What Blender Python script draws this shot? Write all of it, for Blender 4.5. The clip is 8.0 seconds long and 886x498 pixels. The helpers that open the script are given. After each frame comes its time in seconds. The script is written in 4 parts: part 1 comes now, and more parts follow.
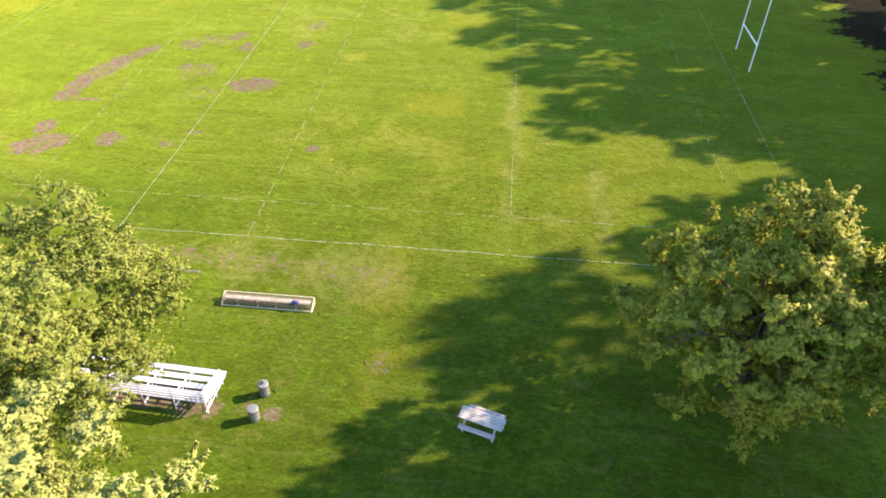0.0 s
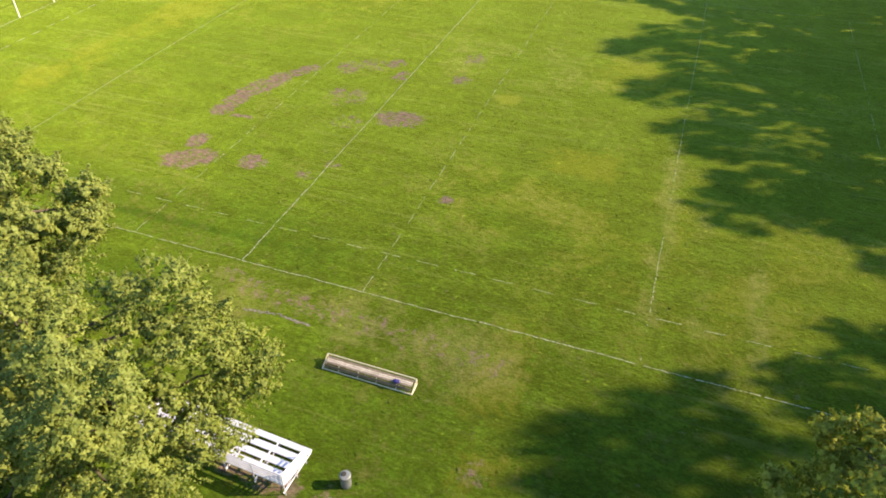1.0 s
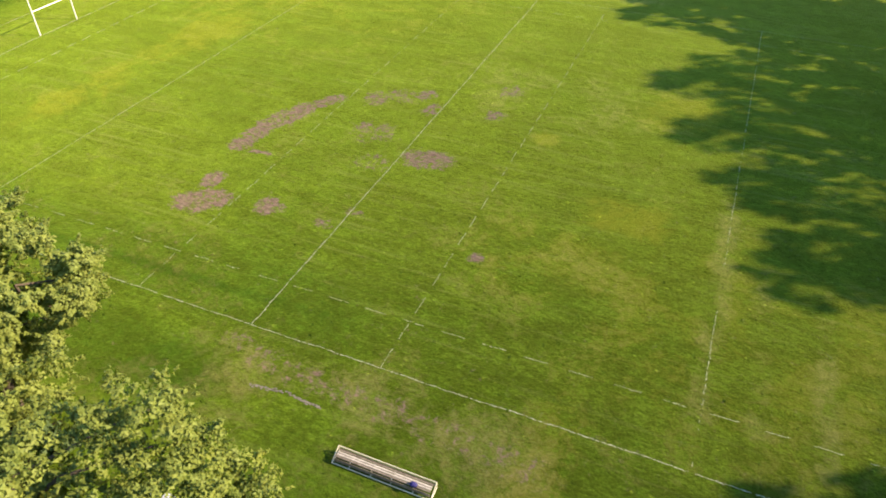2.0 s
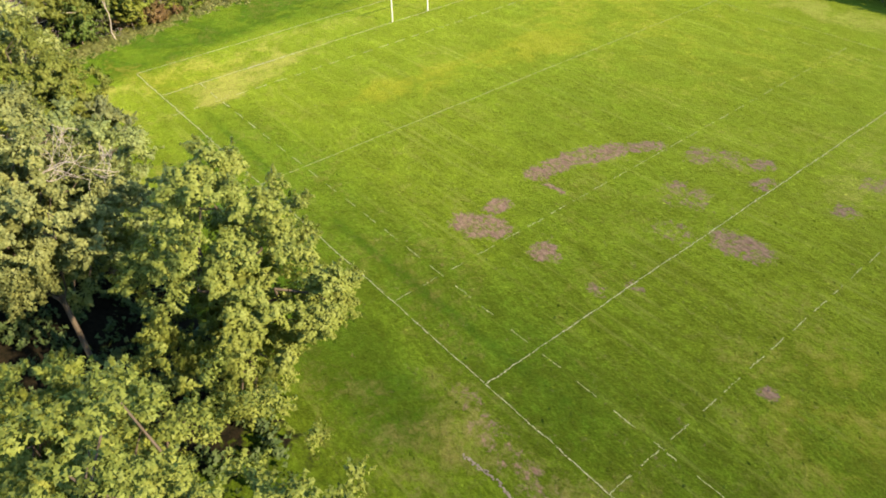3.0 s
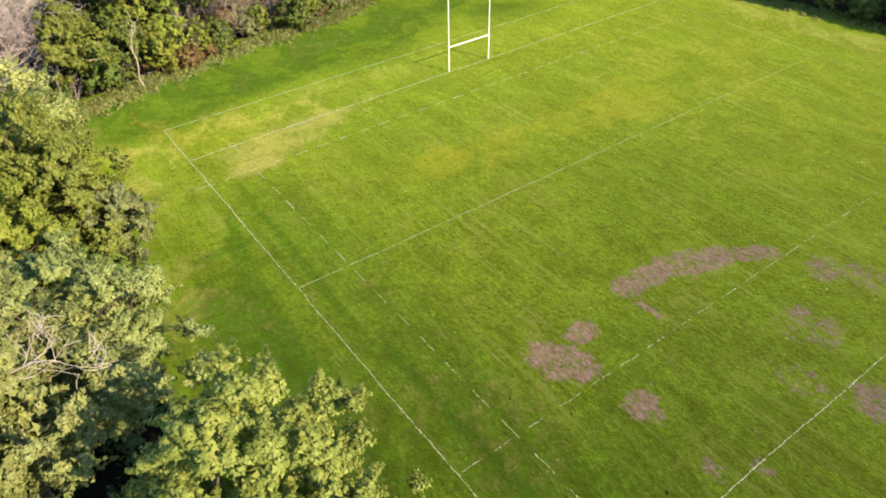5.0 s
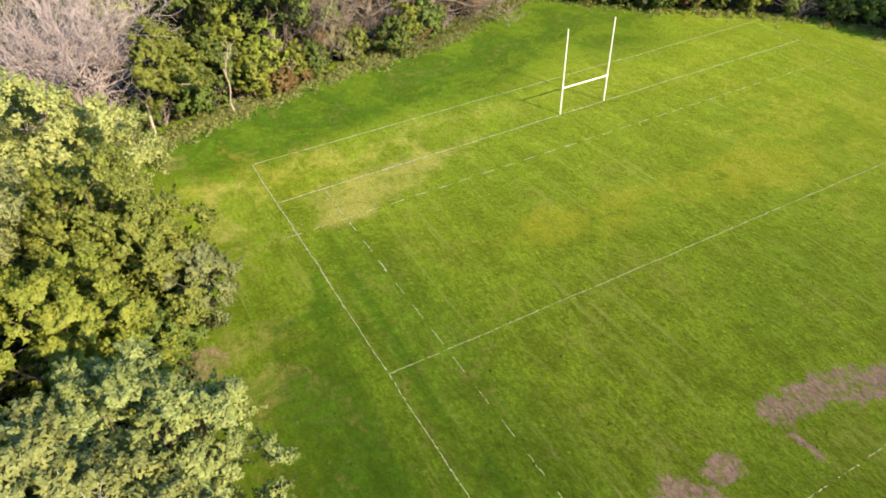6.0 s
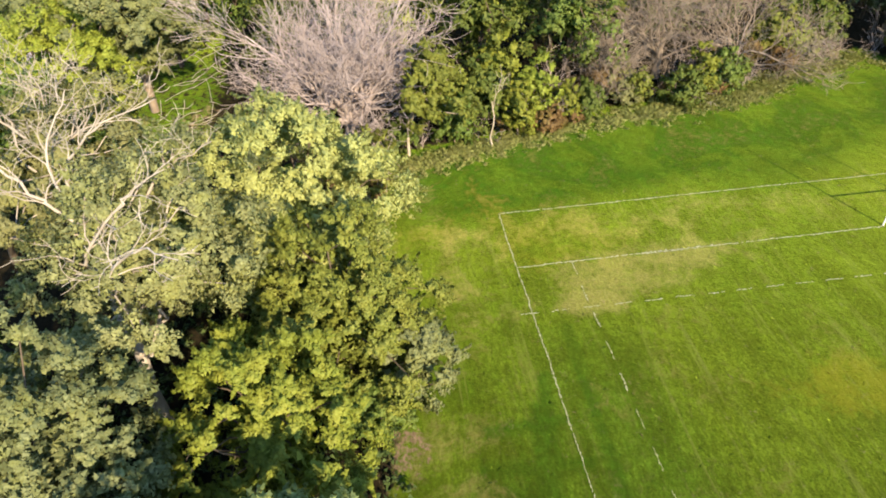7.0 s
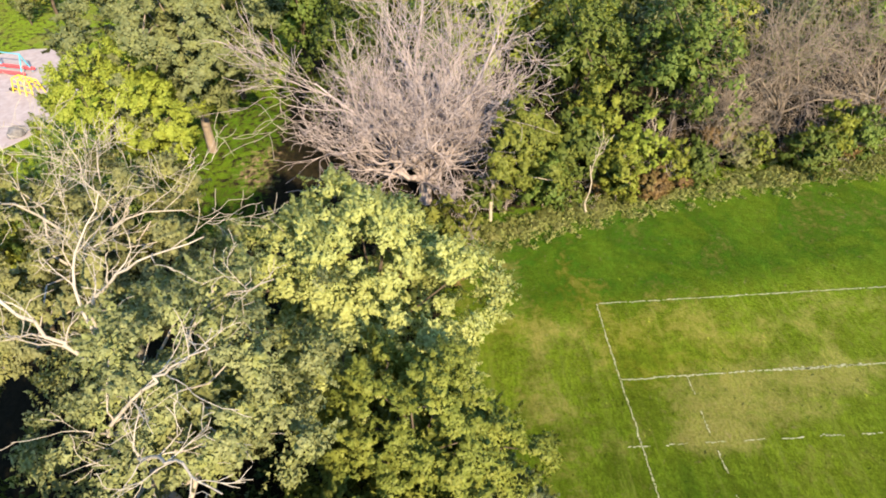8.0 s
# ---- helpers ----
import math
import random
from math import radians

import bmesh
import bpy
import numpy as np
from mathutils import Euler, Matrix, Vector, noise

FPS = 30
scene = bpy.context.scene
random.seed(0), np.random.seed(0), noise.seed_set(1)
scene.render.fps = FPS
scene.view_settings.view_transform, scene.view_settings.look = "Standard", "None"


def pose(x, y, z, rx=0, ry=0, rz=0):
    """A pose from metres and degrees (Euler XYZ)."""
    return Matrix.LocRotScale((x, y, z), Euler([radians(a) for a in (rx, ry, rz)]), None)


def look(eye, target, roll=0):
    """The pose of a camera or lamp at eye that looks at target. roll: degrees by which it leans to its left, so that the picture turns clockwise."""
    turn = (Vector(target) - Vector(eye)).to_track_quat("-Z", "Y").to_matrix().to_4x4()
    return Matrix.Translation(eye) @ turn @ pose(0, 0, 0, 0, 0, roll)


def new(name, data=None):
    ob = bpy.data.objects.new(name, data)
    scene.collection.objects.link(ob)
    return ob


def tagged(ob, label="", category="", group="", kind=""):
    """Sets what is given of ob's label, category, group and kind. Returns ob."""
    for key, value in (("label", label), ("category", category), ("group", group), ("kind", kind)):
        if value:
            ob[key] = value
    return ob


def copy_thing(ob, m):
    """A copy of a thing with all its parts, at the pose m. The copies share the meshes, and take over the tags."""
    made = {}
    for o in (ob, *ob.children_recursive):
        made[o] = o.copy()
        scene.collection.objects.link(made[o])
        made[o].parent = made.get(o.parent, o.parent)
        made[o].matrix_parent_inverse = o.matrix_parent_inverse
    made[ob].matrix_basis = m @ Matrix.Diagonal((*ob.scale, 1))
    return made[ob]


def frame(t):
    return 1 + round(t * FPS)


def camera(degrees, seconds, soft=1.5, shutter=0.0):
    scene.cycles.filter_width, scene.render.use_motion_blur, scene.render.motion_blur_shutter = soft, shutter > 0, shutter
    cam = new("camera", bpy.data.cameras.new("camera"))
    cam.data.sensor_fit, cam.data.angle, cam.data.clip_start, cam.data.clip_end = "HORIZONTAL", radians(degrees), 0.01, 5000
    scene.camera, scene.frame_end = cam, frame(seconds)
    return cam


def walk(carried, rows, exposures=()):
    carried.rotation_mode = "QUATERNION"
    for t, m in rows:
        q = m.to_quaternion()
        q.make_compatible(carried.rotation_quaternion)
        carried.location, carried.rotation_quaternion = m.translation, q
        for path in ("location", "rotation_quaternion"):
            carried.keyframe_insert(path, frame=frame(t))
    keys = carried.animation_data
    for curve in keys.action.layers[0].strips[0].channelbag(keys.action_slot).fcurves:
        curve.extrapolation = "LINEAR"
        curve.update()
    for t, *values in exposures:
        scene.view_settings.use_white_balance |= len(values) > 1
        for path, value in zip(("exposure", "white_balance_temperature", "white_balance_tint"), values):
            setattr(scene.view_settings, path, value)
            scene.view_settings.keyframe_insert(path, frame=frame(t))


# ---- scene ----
cam = camera(65.5, 8.0, soft=1.85)
PATH = [
    (0, (27.035, -37.417, 31.393), (26.904, -35.886, 30.114), 1.0),
    (0.5, (26.802, -34.145, 32.218), (26.336, -32.677, 30.941), 0.5),
    (1, (26.317, -30.969, 32.722), (25.807, -29.515, 31.447), 0.7),
    (1.2, (25.978, -29.757, 32.85), (25.469, -28.302, 31.575), 0.7),
    (2.3, (22.879, -22.895, 33.356), (22.176, -21.529, 32.076), 0.1),
    (2.5, (22.041, -21.624, 33.333), (21.185, -20.346, 32.054), -0.4),
    (3, (19.697, -18.765, 32.904), (18.487, -17.8, 31.637), -1.4),
    (3.5, (17.263, -16.547, 32.797), (16.002, -15.649, 31.53), -1.6),
    (4, (14.568, -15.079, 33.439), (13.308, -14.183, 32.17), -1.6),
    (4.5, (11.431, -13.98, 33.732), (10.173, -13.08, 32.464), -1.4),
    (4.7, (9.92, -13.526, 33.856), (8.664, -12.626, 32.587), -1.4),
    (5.8, (0.967, -11.27, 34.181), (-0.353, -10.455, 32.919), -0.9),
    (6, (-1.29, -10.76, 34.309), (-2.649, -10.02, 33.041), -1.3),
    (6.5, (-6.408, -10.377, 34.413), (-7.913, -9.995, 33.152), -1.8),
    (7, (-11.477, -10.191, 34.698), (-13.021, -10.014, 33.438), -2.0),
    (7.5, (-16.704, -10.796, 34.77), (-18.255, -10.692, 33.511), -2.1),
    (8, (-22.046, -11.825, 35.031), (-23.599, -11.788, 33.771), -2.4),
]
EXPOSURE = 1.96
walk(cam, [(t, look(eye, target, roll)) for t, eye, target, roll in PATH], [(0, EXPOSURE + 0.62, 6500, 18), (0.5, EXPOSURE + 0.29, 6500, 15), (1.0, EXPOSURE + 0.1, 6500, 12), (2.5, EXPOSURE, 6500, 10), (8, EXPOSURE, 6500, 10)])

# ---- light ----
SUN_EL, SUN_AZ = radians(30.5), math.atan2(0.36, 0.933)
world = bpy.data.worlds.new("sky")
scene.world = world
world.use_nodes = True
wn = world.node_tree
sky = wn.nodes.new("ShaderNodeTexSky")
sky.sky_type, sky.sun_disc = "NISHITA", False
sky.dust_density, sky.air_density, sky.ozone_density = 0.2, 1.5, 3.5
sky.sun_elevation, sky.sun_rotation = SUN_EL, math.pi / 2 - SUN_AZ
wn.links.new(sky.outputs["Color"], wn.nodes["Background"].inputs["Color"])
wn.nodes["Background"].inputs["Strength"].default_value = 0.125
sun = new("sun", bpy.data.lights.new("sun", "SUN"))
sun.data.energy, sun.data.angle, sun.data.color = 5.0, radians(0.8), (1.0, 0.77, 0.475)
sun_dir = Vector((math.cos(SUN_EL) * math.cos(SUN_AZ), math.cos(SUN_EL) * math.sin(SUN_AZ), math.sin(SUN_EL)))
sun.matrix_world = look(sun_dir * 200, (0, 0, 0))
scene.view_settings.exposure = EXPOSURE


# ---- materials ----
class Nodes:
    """Short-hand for building one node material."""

    def __init__(self, name, rough=0.8, metal=0.0, spec=0.3):
        self.mat = bpy.data.materials.new(name)
        self.mat.use_nodes = True
        self.tree = self.mat.node_tree
        self.bsdf = self.tree.nodes["Principled BSDF"]
        self.bsdf.inputs["Roughness"].default_value = rough
        self.bsdf.inputs["Metallic"].default_value = metal
        self.bsdf.inputs["Specular IOR Level"].default_value = spec
        self.place = self.add("ShaderNodeNewGeometry").outputs["Position"]

    def add(self, kind):
        return self.tree.nodes.new(kind)

    def link(self, a, b):
        self.tree.links.new(a, b)

    def noise(self, scale, detail=3.0, rough=0.55, stretch=None, distort=0.0):
        n = self.add("ShaderNodeTexNoise")
        n.inputs["Scale"].default_value, n.inputs["Detail"].default_value = scale, detail
        n.inputs["Roughness"].default_value, n.inputs["Distortion"].default_value = rough, distort
        src = self.place
        if stretch:
            m = self.add("ShaderNodeMapping")
            m.inputs["Scale"].default_value = stretch[:3]
            m.inputs["Rotation"].default_value = (0, 0, radians(stretch[3]))
            self.link(src, m.inputs["Vector"])
            src = m.outputs["Vector"]
        self.link(src, n.inputs["Vector"])
        return n.outputs["Fac"]

    def span(self, value, a, b, c=0.0, d=1.0):
        n = self.add("ShaderNodeMapRange")
        n.interpolation_type = "SMOOTHSTEP"
        self.link(value, n.inputs["Value"])
        for key, v in (("From Min", a), ("From Max", b), ("To Min", c), ("To Max", d)):
            n.inputs[key].default_value = v
        return n.outputs["Result"]

    def math(self, op, a, b):
        n = self.add("ShaderNodeMath")
        n.operation = op
        for i, v in enumerate((a, b)):
            if isinstance(v, (int, float)):
                n.inputs[i].default_value = v
            else:
                self.link(v, n.inputs[i])
        return n.outputs[0]

    def mix(self, fac, a, b, how="MIX"):
        n = self.add("ShaderNodeMix")
        n.data_type, n.blend_type = "RGBA", how
        for key, v in ((0, fac), (6, a), (7, b)):
            if isinstance(v, (int, float)):
                n.inputs[key].default_value = v
            elif isinstance(v, tuple):
                n.inputs[key].default_value = (*v, 1)
            else:
                self.link(v, n.inputs[key])
        return n.outputs[2]

    def attribute(self, name):
        n = self.add("ShaderNodeAttribute")
        n.attribute_name = name
        return n.outputs["Fac"]

    def island(self):
        return self.add("ShaderNodeNewGeometry").outputs["Random Per Island"]

    def thing(self):
        return self.add("ShaderNodeObjectInfo").outputs["Random"]

    def colour(self, c):
        self.link(c, self.bsdf.inputs["Base Color"])
        return self

    def bump(self, height, strength=0.4, distance=0.02):
        n = self.add("ShaderNodeBump")
        n.inputs["Strength"].default_value, n.inputs["Distance"].default_value = strength, distance
        self.link(height, n.inputs["Height"])
        self.link(n.outputs["Normal"], self.bsdf.inputs["Normal"])
        return self


def ground_material():
    k = Nodes("grass_and_soil", 0.95, spec=0.03)
    broad, patchy = k.span(k.noise(0.045, 3), 0.36, 0.64), k.span(k.noise(0.16, 5, 0.62, distort=0.8), 0.38, 0.62)
    tuft, fine = k.span(k.noise(1.3, 5, 0.68, distort=0.5), 0.33, 0.67), k.span(k.noise(5.5, 4, 0.7), 0.33, 0.67)
    rows = k.span(k.noise(0.6, 4, 0.62, (0.13, 1.0, 1, 3)), 0.4, 0.66)
    wipes = k.span(k.noise(0.75, 5, 0.66, (0.16, 1.0, 1, 62), distort=0.4), 0.4, 0.64)
    lanes = k.math("MULTIPLY", k.span(k.noise(1.7, 3, 0.6, (0.04, 1.0, 1, 1), distort=0.5), 0.53, 0.68), k.math("MULTIPLY", k.span(k.noise(0.11, 3, 0.6), 0.36, 0.62, 0.2, 1.0), k.span(k.attribute("lush_and_shade"), 0.1, 0.7, 1.0, 0.0)))
    olive = k.span(k.noise(0.085, 5, 0.6, (0.7, 1.0, 1, 20), distort=0.6), 0.42, 0.62)
    flecks = k.span(k.noise(2.2, 4, 0.68, (0.4, 1.4, 1, 30)), 0.36, 0.64)
    green = k.mix(patchy, (0.00954, 0.0259, 0.00103), (0.0234, 0.0361, 0.00158))
    green = k.mix(k.math("MULTIPLY", broad, 0.75), green, (0.0484, 0.0509, 0.00362))
    green = k.mix(k.math("MULTIPLY", olive, 0.22), green, (0.0560, 0.0520, 0.00400))
    green = k.mix(k.math("MULTIPLY", rows, 0.4), green, (0.0467, 0.0525, 0.00535))
    green = k.mix(k.math("MULTIPLY", wipes, 0.48), green, (0.0535, 0.0582, 0.00748))
    green = k.mix(k.math("MULTIPLY", k.span(flecks, 0.5, 1.0), 0.40), green, (0.00722, 0.0197, 0.000787))
    green = k.mix(k.math("MULTIPLY", k.span(tuft, 0.45, 1.0), 0.45), green, (0.00679, 0.0189, 0.000787))
    green = k.mix(k.math("MULTIPLY", k.span(fine, 0.5, 1.0), 0.35), green, (0.0475, 0.0575, 0.0067))
    green = k.mix(k.math("MULTIPLY", k.span(fine, 0.45, 0.0), 0.25), green, (0.00849, 0.0181, 0.00103))
    lush_and_shade = k.math("MULTIPLY", k.attribute("lush_and_shade"), k.span(patchy, 0.0, 0.8, 0.7, 1.0))
    green = k.mix(lush_and_shade, green, k.mix(tuft, (0.0150, 0.0400, 0.0038), (0.0075, 0.0235, 0.0024)))
    swathe = k.span(k.noise(0.28, 6, 0.7, (0.45, 1.0, 1, 55), distort=1.2), 0.36, 0.64, 0.66, 1.38)
    mottle = k.span(k.noise(0.9, 5, 0.7, (1.0, 0.6, 1, 20), distort=0.7), 0.36, 0.64, 0.78, 1.24)
    speck = k.span(k.noise(3.1, 4, 0.7, (0.6, 1.2, 1, 35)), 0.36, 0.64, 0.66, 1.32)
    grit = k.span(k.noise(7.5, 3, 0.7), 0.36, 0.64, 0.80, 1.20)
    vary = k.math("MULTIPLY", k.math("MULTIPLY", swathe, mottle), k.math("MULTIPLY", speck, grit))
    vary = k.math("POWER", vary, k.span(lush_and_shade, 0.0, 1.0, 1.0, 0.45))
    grey = k.add("ShaderNodeCombineColor")
    k.link(k.math("POWER", vary, 1.15), grey.inputs[0])
    k.link(vary, grey.inputs[1])
    k.link(k.math("POWER", vary, 1.3), grey.inputs[2])
    green = k.mix(1.0, green, grey.outputs[0], "MULTIPLY")
    green = k.mix(1.0, green, (0.515, 0.80, 0.50), "MULTIPLY")
    green = k.mix(k.math("MULTIPLY", lanes, 0.55), green, (0.0560, 0.0680, 0.0180))
    ragged = k.math("ADD", k.math("MULTIPLY", k.math("SUBTRACT", tuft, 0.5), 0.45), k.math("MULTIPLY", k.math("SUBTRACT", patchy, 0.5), 0.6))
    gold = k.span(k.math("ADD", k.attribute("gold"), ragged), 0.25, 1.10)
    col = k.mix(k.math("MULTIPLY", gold, 0.6), green, k.mix(fine, (0.0600, 0.0570, 0.0030), (0.0860, 0.0810, 0.0080)))
    dry = k.span(k.math("ADD", k.attribute("dry"), k.math("MULTIPLY", ragged, 1.3)), 0.15, 1.45)
    col = k.mix(k.math("MULTIPLY", dry, 0.58), col, k.mix(fine, (0.0840, 0.0740, 0.0240), (0.1360, 0.1180, 0.0560)))
    clod = k.span(k.noise(2.4, 6, 0.75, distort=0.6), 0.33, 0.67)
    lumps = k.span(k.noise(0.85, 4, 0.65, distort=1.0), 0.3, 0.7)
    torn = k.math("ADD", k.math("MULTIPLY", k.math("SUBTRACT", clod, 0.5), 0.75), k.math("MULTIPLY", k.math("SUBTRACT", lumps, 0.5), 0.75))
    soil = k.span(k.math("ADD", k.attribute("soil"), torn), 0.38, 1.20)
    earth = k.mix(k.span(k.noise(3.4, 6, 0.75, (0.5, 1.3, 1, 30)), 0.35, 0.65), (0.0860, 0.0560, 0.0480), (0.1700, 0.1180, 0.1020))
    col = k.mix(k.math("MULTIPLY", soil, 0.78), col, earth)
    # leaf litter, its colour near black to hold the deep shade under trees
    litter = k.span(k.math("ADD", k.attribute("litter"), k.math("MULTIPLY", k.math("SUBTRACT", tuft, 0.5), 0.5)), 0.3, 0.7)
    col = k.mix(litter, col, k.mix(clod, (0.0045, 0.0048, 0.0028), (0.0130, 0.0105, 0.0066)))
    k.colour(col)
    bare = k.math("MAXIMUM", k.math("MAXIMUM", litter, soil), k.math("MULTIPLY", lush_and_shade, 0.6))
    k.link(k.span(bare, 0.0, 1.0, 0.335, 0.0), k.bsdf.inputs["Sheen Weight"])
    k.bsdf.inputs["Diffuse Roughness"].default_value = 1.0
    k.bsdf.inputs["Sheen Roughness"].default_value = 0.6
    k.bsdf.inputs["Sheen Tint"].default_value = (0.43, 0.57, 0.05, 1)
    k.bump(k.math("ADD", k.math("MULTIPLY", tuft, 0.5), k.math("MULTIPLY", fine, 0.5)), 0.5, 0.085)
    return k.mat


def leaf_material(name, dark, light, tip, glow=0.3, rough=0.55):
    """dark and light: the range from leaf to leaf; tip: the shade of the odd turned leaf."""
    k = Nodes(name, rough, spec=0.12)
    isl = k.span(k.island(), -0.35, 1.35)
    col = k.mix(isl, dark, light)
    col = k.mix(k.math("MULTIPLY", k.span(k.noise(0.8, 3), 0.45, 0.7), 0.6), col, tip)
    hsv = k.add("ShaderNodeHueSaturation")
    k.link(k.span(k.thing(), 0, 1, 0.492, 0.512), hsv.inputs["Hue"])
    k.link(k.span(k.thing(), 0, 1, 0.9, 1.12), hsv.inputs["Value"])
    k.link(k.mix(1.0, col, (0.79, 0.82, 0.77), "MULTIPLY"), hsv.inputs["Color"])
    k.colour(hsv.outputs["Color"])
    back = k.add("ShaderNodeBsdfTranslucent")
    k.link(k.mix(1.0, hsv.outputs["Color"], (1.12, 1.18, 0.55), "MULTIPLY"), back.inputs["Color"])
    both = k.add("ShaderNodeMixShader")
    both.inputs[0].default_value = glow * 0.78
    k.link(k.bsdf.outputs[0], both.inputs[1])
    k.link(back.outputs[0], both.inputs[2])
    k.link(both.outputs[0], k.tree.nodes["Material Output"].inputs["Surface"])
    return k.mat


def bark_material(name, dark, light, scale=6.0):
    k = Nodes(name, 0.9, spec=0.2)
    grain = k.noise(scale, 5, 0.65, (1, 1, 0.22, 0))
    k.colour(k.mix(k.span(k.noise(1.1, 3), 0.35, 0.7), k.mix(grain, dark, light), light))
    return k.bump(grain, 0.6, 0.03).mat


def plain_material(name, a, b, rough=0.6, metal=0.0, scale=5.0, bump=0.15, spec=0.4, grime=None):
    k = Nodes(name, rough, metal, spec)
    n = k.noise(scale, 5, 0.65)
    col = k.mix(k.span(n, 0.3, 0.7), a, b)
    if grime:
        col = k.mix(k.math("MULTIPLY", k.span(k.noise(scale * 0.35, 4, 0.7), 0.5, 0.7), 0.6), col, grime)
    return k.colour(col).bump(k.noise(scale * 8, 3), bump, 0.004).mat


M_GROUND = ground_material()
M_CHALK = plain_material("line_chalk", (0.127, 0.148, 0.0665), (0.248, 0.257, 0.176), 0.95, scale=5.0, grime=(0.0846, 0.109, 0.0266))
M_FAINT = plain_material("faint_chalk", (0.111, 0.139, 0.0478), (0.215, 0.235, 0.128), 0.95, scale=5.0, grime=(0.0873, 0.12, 0.0256))
M_MUD = plain_material("dried_mud", (0.070, 0.062, 0.046), (0.120, 0.106, 0.088), 0.9, scale=3.0, grime=(0.045, 0.036, 0.030))
M_POST = plain_material("white_gloss_paint", (0.576, 0.576, 0.554), (0.619, 0.612, 0.583), 0.4, scale=1.5, grime=(0.446, 0.432, 0.382))
M_ALU = plain_material("weathered_aluminium", (0.376, 0.376, 0.451), (0.437, 0.44, 0.524), 0.42, 0.25, 2.0, grime=(0.305, 0.294, 0.342))
M_PLANK = plain_material("grey_boards", (0.21, 0.182, 0.158), (0.32, 0.285, 0.255), 0.8, scale=4.0, grime=(0.14, 0.12, 0.095))
M_SOIL_BOARD = plain_material("brown_boards", (0.075, 0.060, 0.045), (0.15, 0.125, 0.098), 0.85, scale=5.0, grime=(0.045, 0.034, 0.022))
M_TABLE = plain_material("pale_grey_boards", (0.185, 0.170, 0.160), (0.255, 0.238, 0.225), 0.75, scale=3.0, grime=(0.13, 0.122, 0.125))
M_FRAME = plain_material("cream_paint", (0.40, 0.36, 0.265), (0.47, 0.43, 0.33), 0.55, scale=3.0, grime=(0.216, 0.197, 0.148))
M_DRUM = plain_material("galvanised_steel", (0.0741, 0.083, 0.0867), (0.109, 0.117, 0.122), 0.45, 0.35, 3.0, grime=(0.0544, 0.0587, 0.0609))
M_LID = plain_material("dull_zinc", (0.103, 0.112, 0.116), (0.13, 0.136, 0.141), 0.5, 0.3, 4.0)
M_DARK = plain_material("dark_opening", (0.012, 0.012, 0.013), (0.02, 0.02, 0.02), 0.9)
M_BLUE = plain_material("blue_cloth", (0.006, 0.005, 0.06), (0.014, 0.012, 0.11), 0.8, scale=12)
M_YELLOW = plain_material("yellow_enamel", (0.504, 0.294, 0.014), (0.56, 0.364, 0.028), 0.4)
M_RED = plain_material("red_enamel", (0.385, 0.035, 0.042), (0.476, 0.063, 0.07), 0.45)
M_TEAL = plain_material("blue_enamel", (0.035, 0.21, 0.336), (0.07, 0.294, 0.42), 0.4)
M_PAVE = plain_material("pale_pink_paving", (0.19, 0.165, 0.18), (0.25, 0.225, 0.245), 0.9, scale=1.2, grime=(0.216, 0.182, 0.192))
M_STONE = plain_material("grey_stone", (0.055, 0.055, 0.065), (0.11, 0.11, 0.125), 0.85, scale=3)
M_BARK = bark_material("brown_bark", (0.026, 0.020, 0.015), (0.072, 0.058, 0.044))
M_PALE = bark_material("pale_bare_wood", (0.155, 0.138, 0.120), (0.280, 0.258, 0.230))
M_BIRCH = bark_material("whitish_bark", (0.165, 0.143, 0.112), (0.3, 0.27, 0.225))
M_DEAD = bark_material("pinkish_grey_dead_wood", (0.130, 0.110, 0.112), (0.275, 0.240, 0.246))
M_BRUSH = bark_material("greyish_brush", (0.0842, 0.0673, 0.0561), (0.179, 0.151, 0.127))
L_OLIVE = leaf_material("olive_leaves", (0.086, 0.110, 0.018), (0.240, 0.268, 0.058), (0.280, 0.292, 0.062), 0.46)
L_GOLD = leaf_material("yellow_green_leaves", (0.172, 0.207, 0.052), (0.332, 0.378, 0.142), (0.348, 0.385, 0.130), 0.54)
L_LEMON = leaf_material("lemon_green_leaves", (0.248, 0.282, 0.088), (0.425, 0.475, 0.210), (0.440, 0.480, 0.190), 0.54)
L_SUNNY = leaf_material("sunlit_olive_leaves", (0.074, 0.086, 0.009), (0.262, 0.272, 0.036), (0.28, 0.29, 0.045), 0.40)
L_FRESH = leaf_material("fresh_green_leaves", (0.086, 0.117, 0.020), (0.252, 0.298, 0.080), (0.265, 0.300, 0.070), 0.46)
L_PALE = leaf_material("pale_olive_leaves", (0.088, 0.108, 0.037), (0.262, 0.292, 0.118), (0.268, 0.292, 0.098), 0.46)
L_HAZEL = leaf_material("yellowish_olive_leaves", (0.068, 0.086, 0.0150), (0.196, 0.217, 0.0520), (0.225, 0.235, 0.0520), 0.44)
L_MOSS = leaf_material("mossy_green_leaves", (0.072, 0.100, 0.018), (0.220, 0.262, 0.062), (0.250, 0.275, 0.062), 0.46)
L_GREEN = leaf_material("mid_green_leaves", (0.052, 0.084, 0.018), (0.142, 0.186, 0.050), (0.165, 0.190, 0.046), 0.5)
L_LIME = leaf_material("lime_leaves", (0.110, 0.144, 0.020), (0.255, 0.290, 0.058), (0.290, 0.308, 0.062), 0.52)
L_SPRING = leaf_material("spring_green_leaves", (0.165, 0.192, 0.026), (0.320, 0.345, 0.070), (0.340, 0.355, 0.070), 0.54)
L_GREY = leaf_material("grey_green_leaves", (0.080, 0.096, 0.046), (0.195, 0.212, 0.108), (0.195, 0.206, 0.070), 0.45)
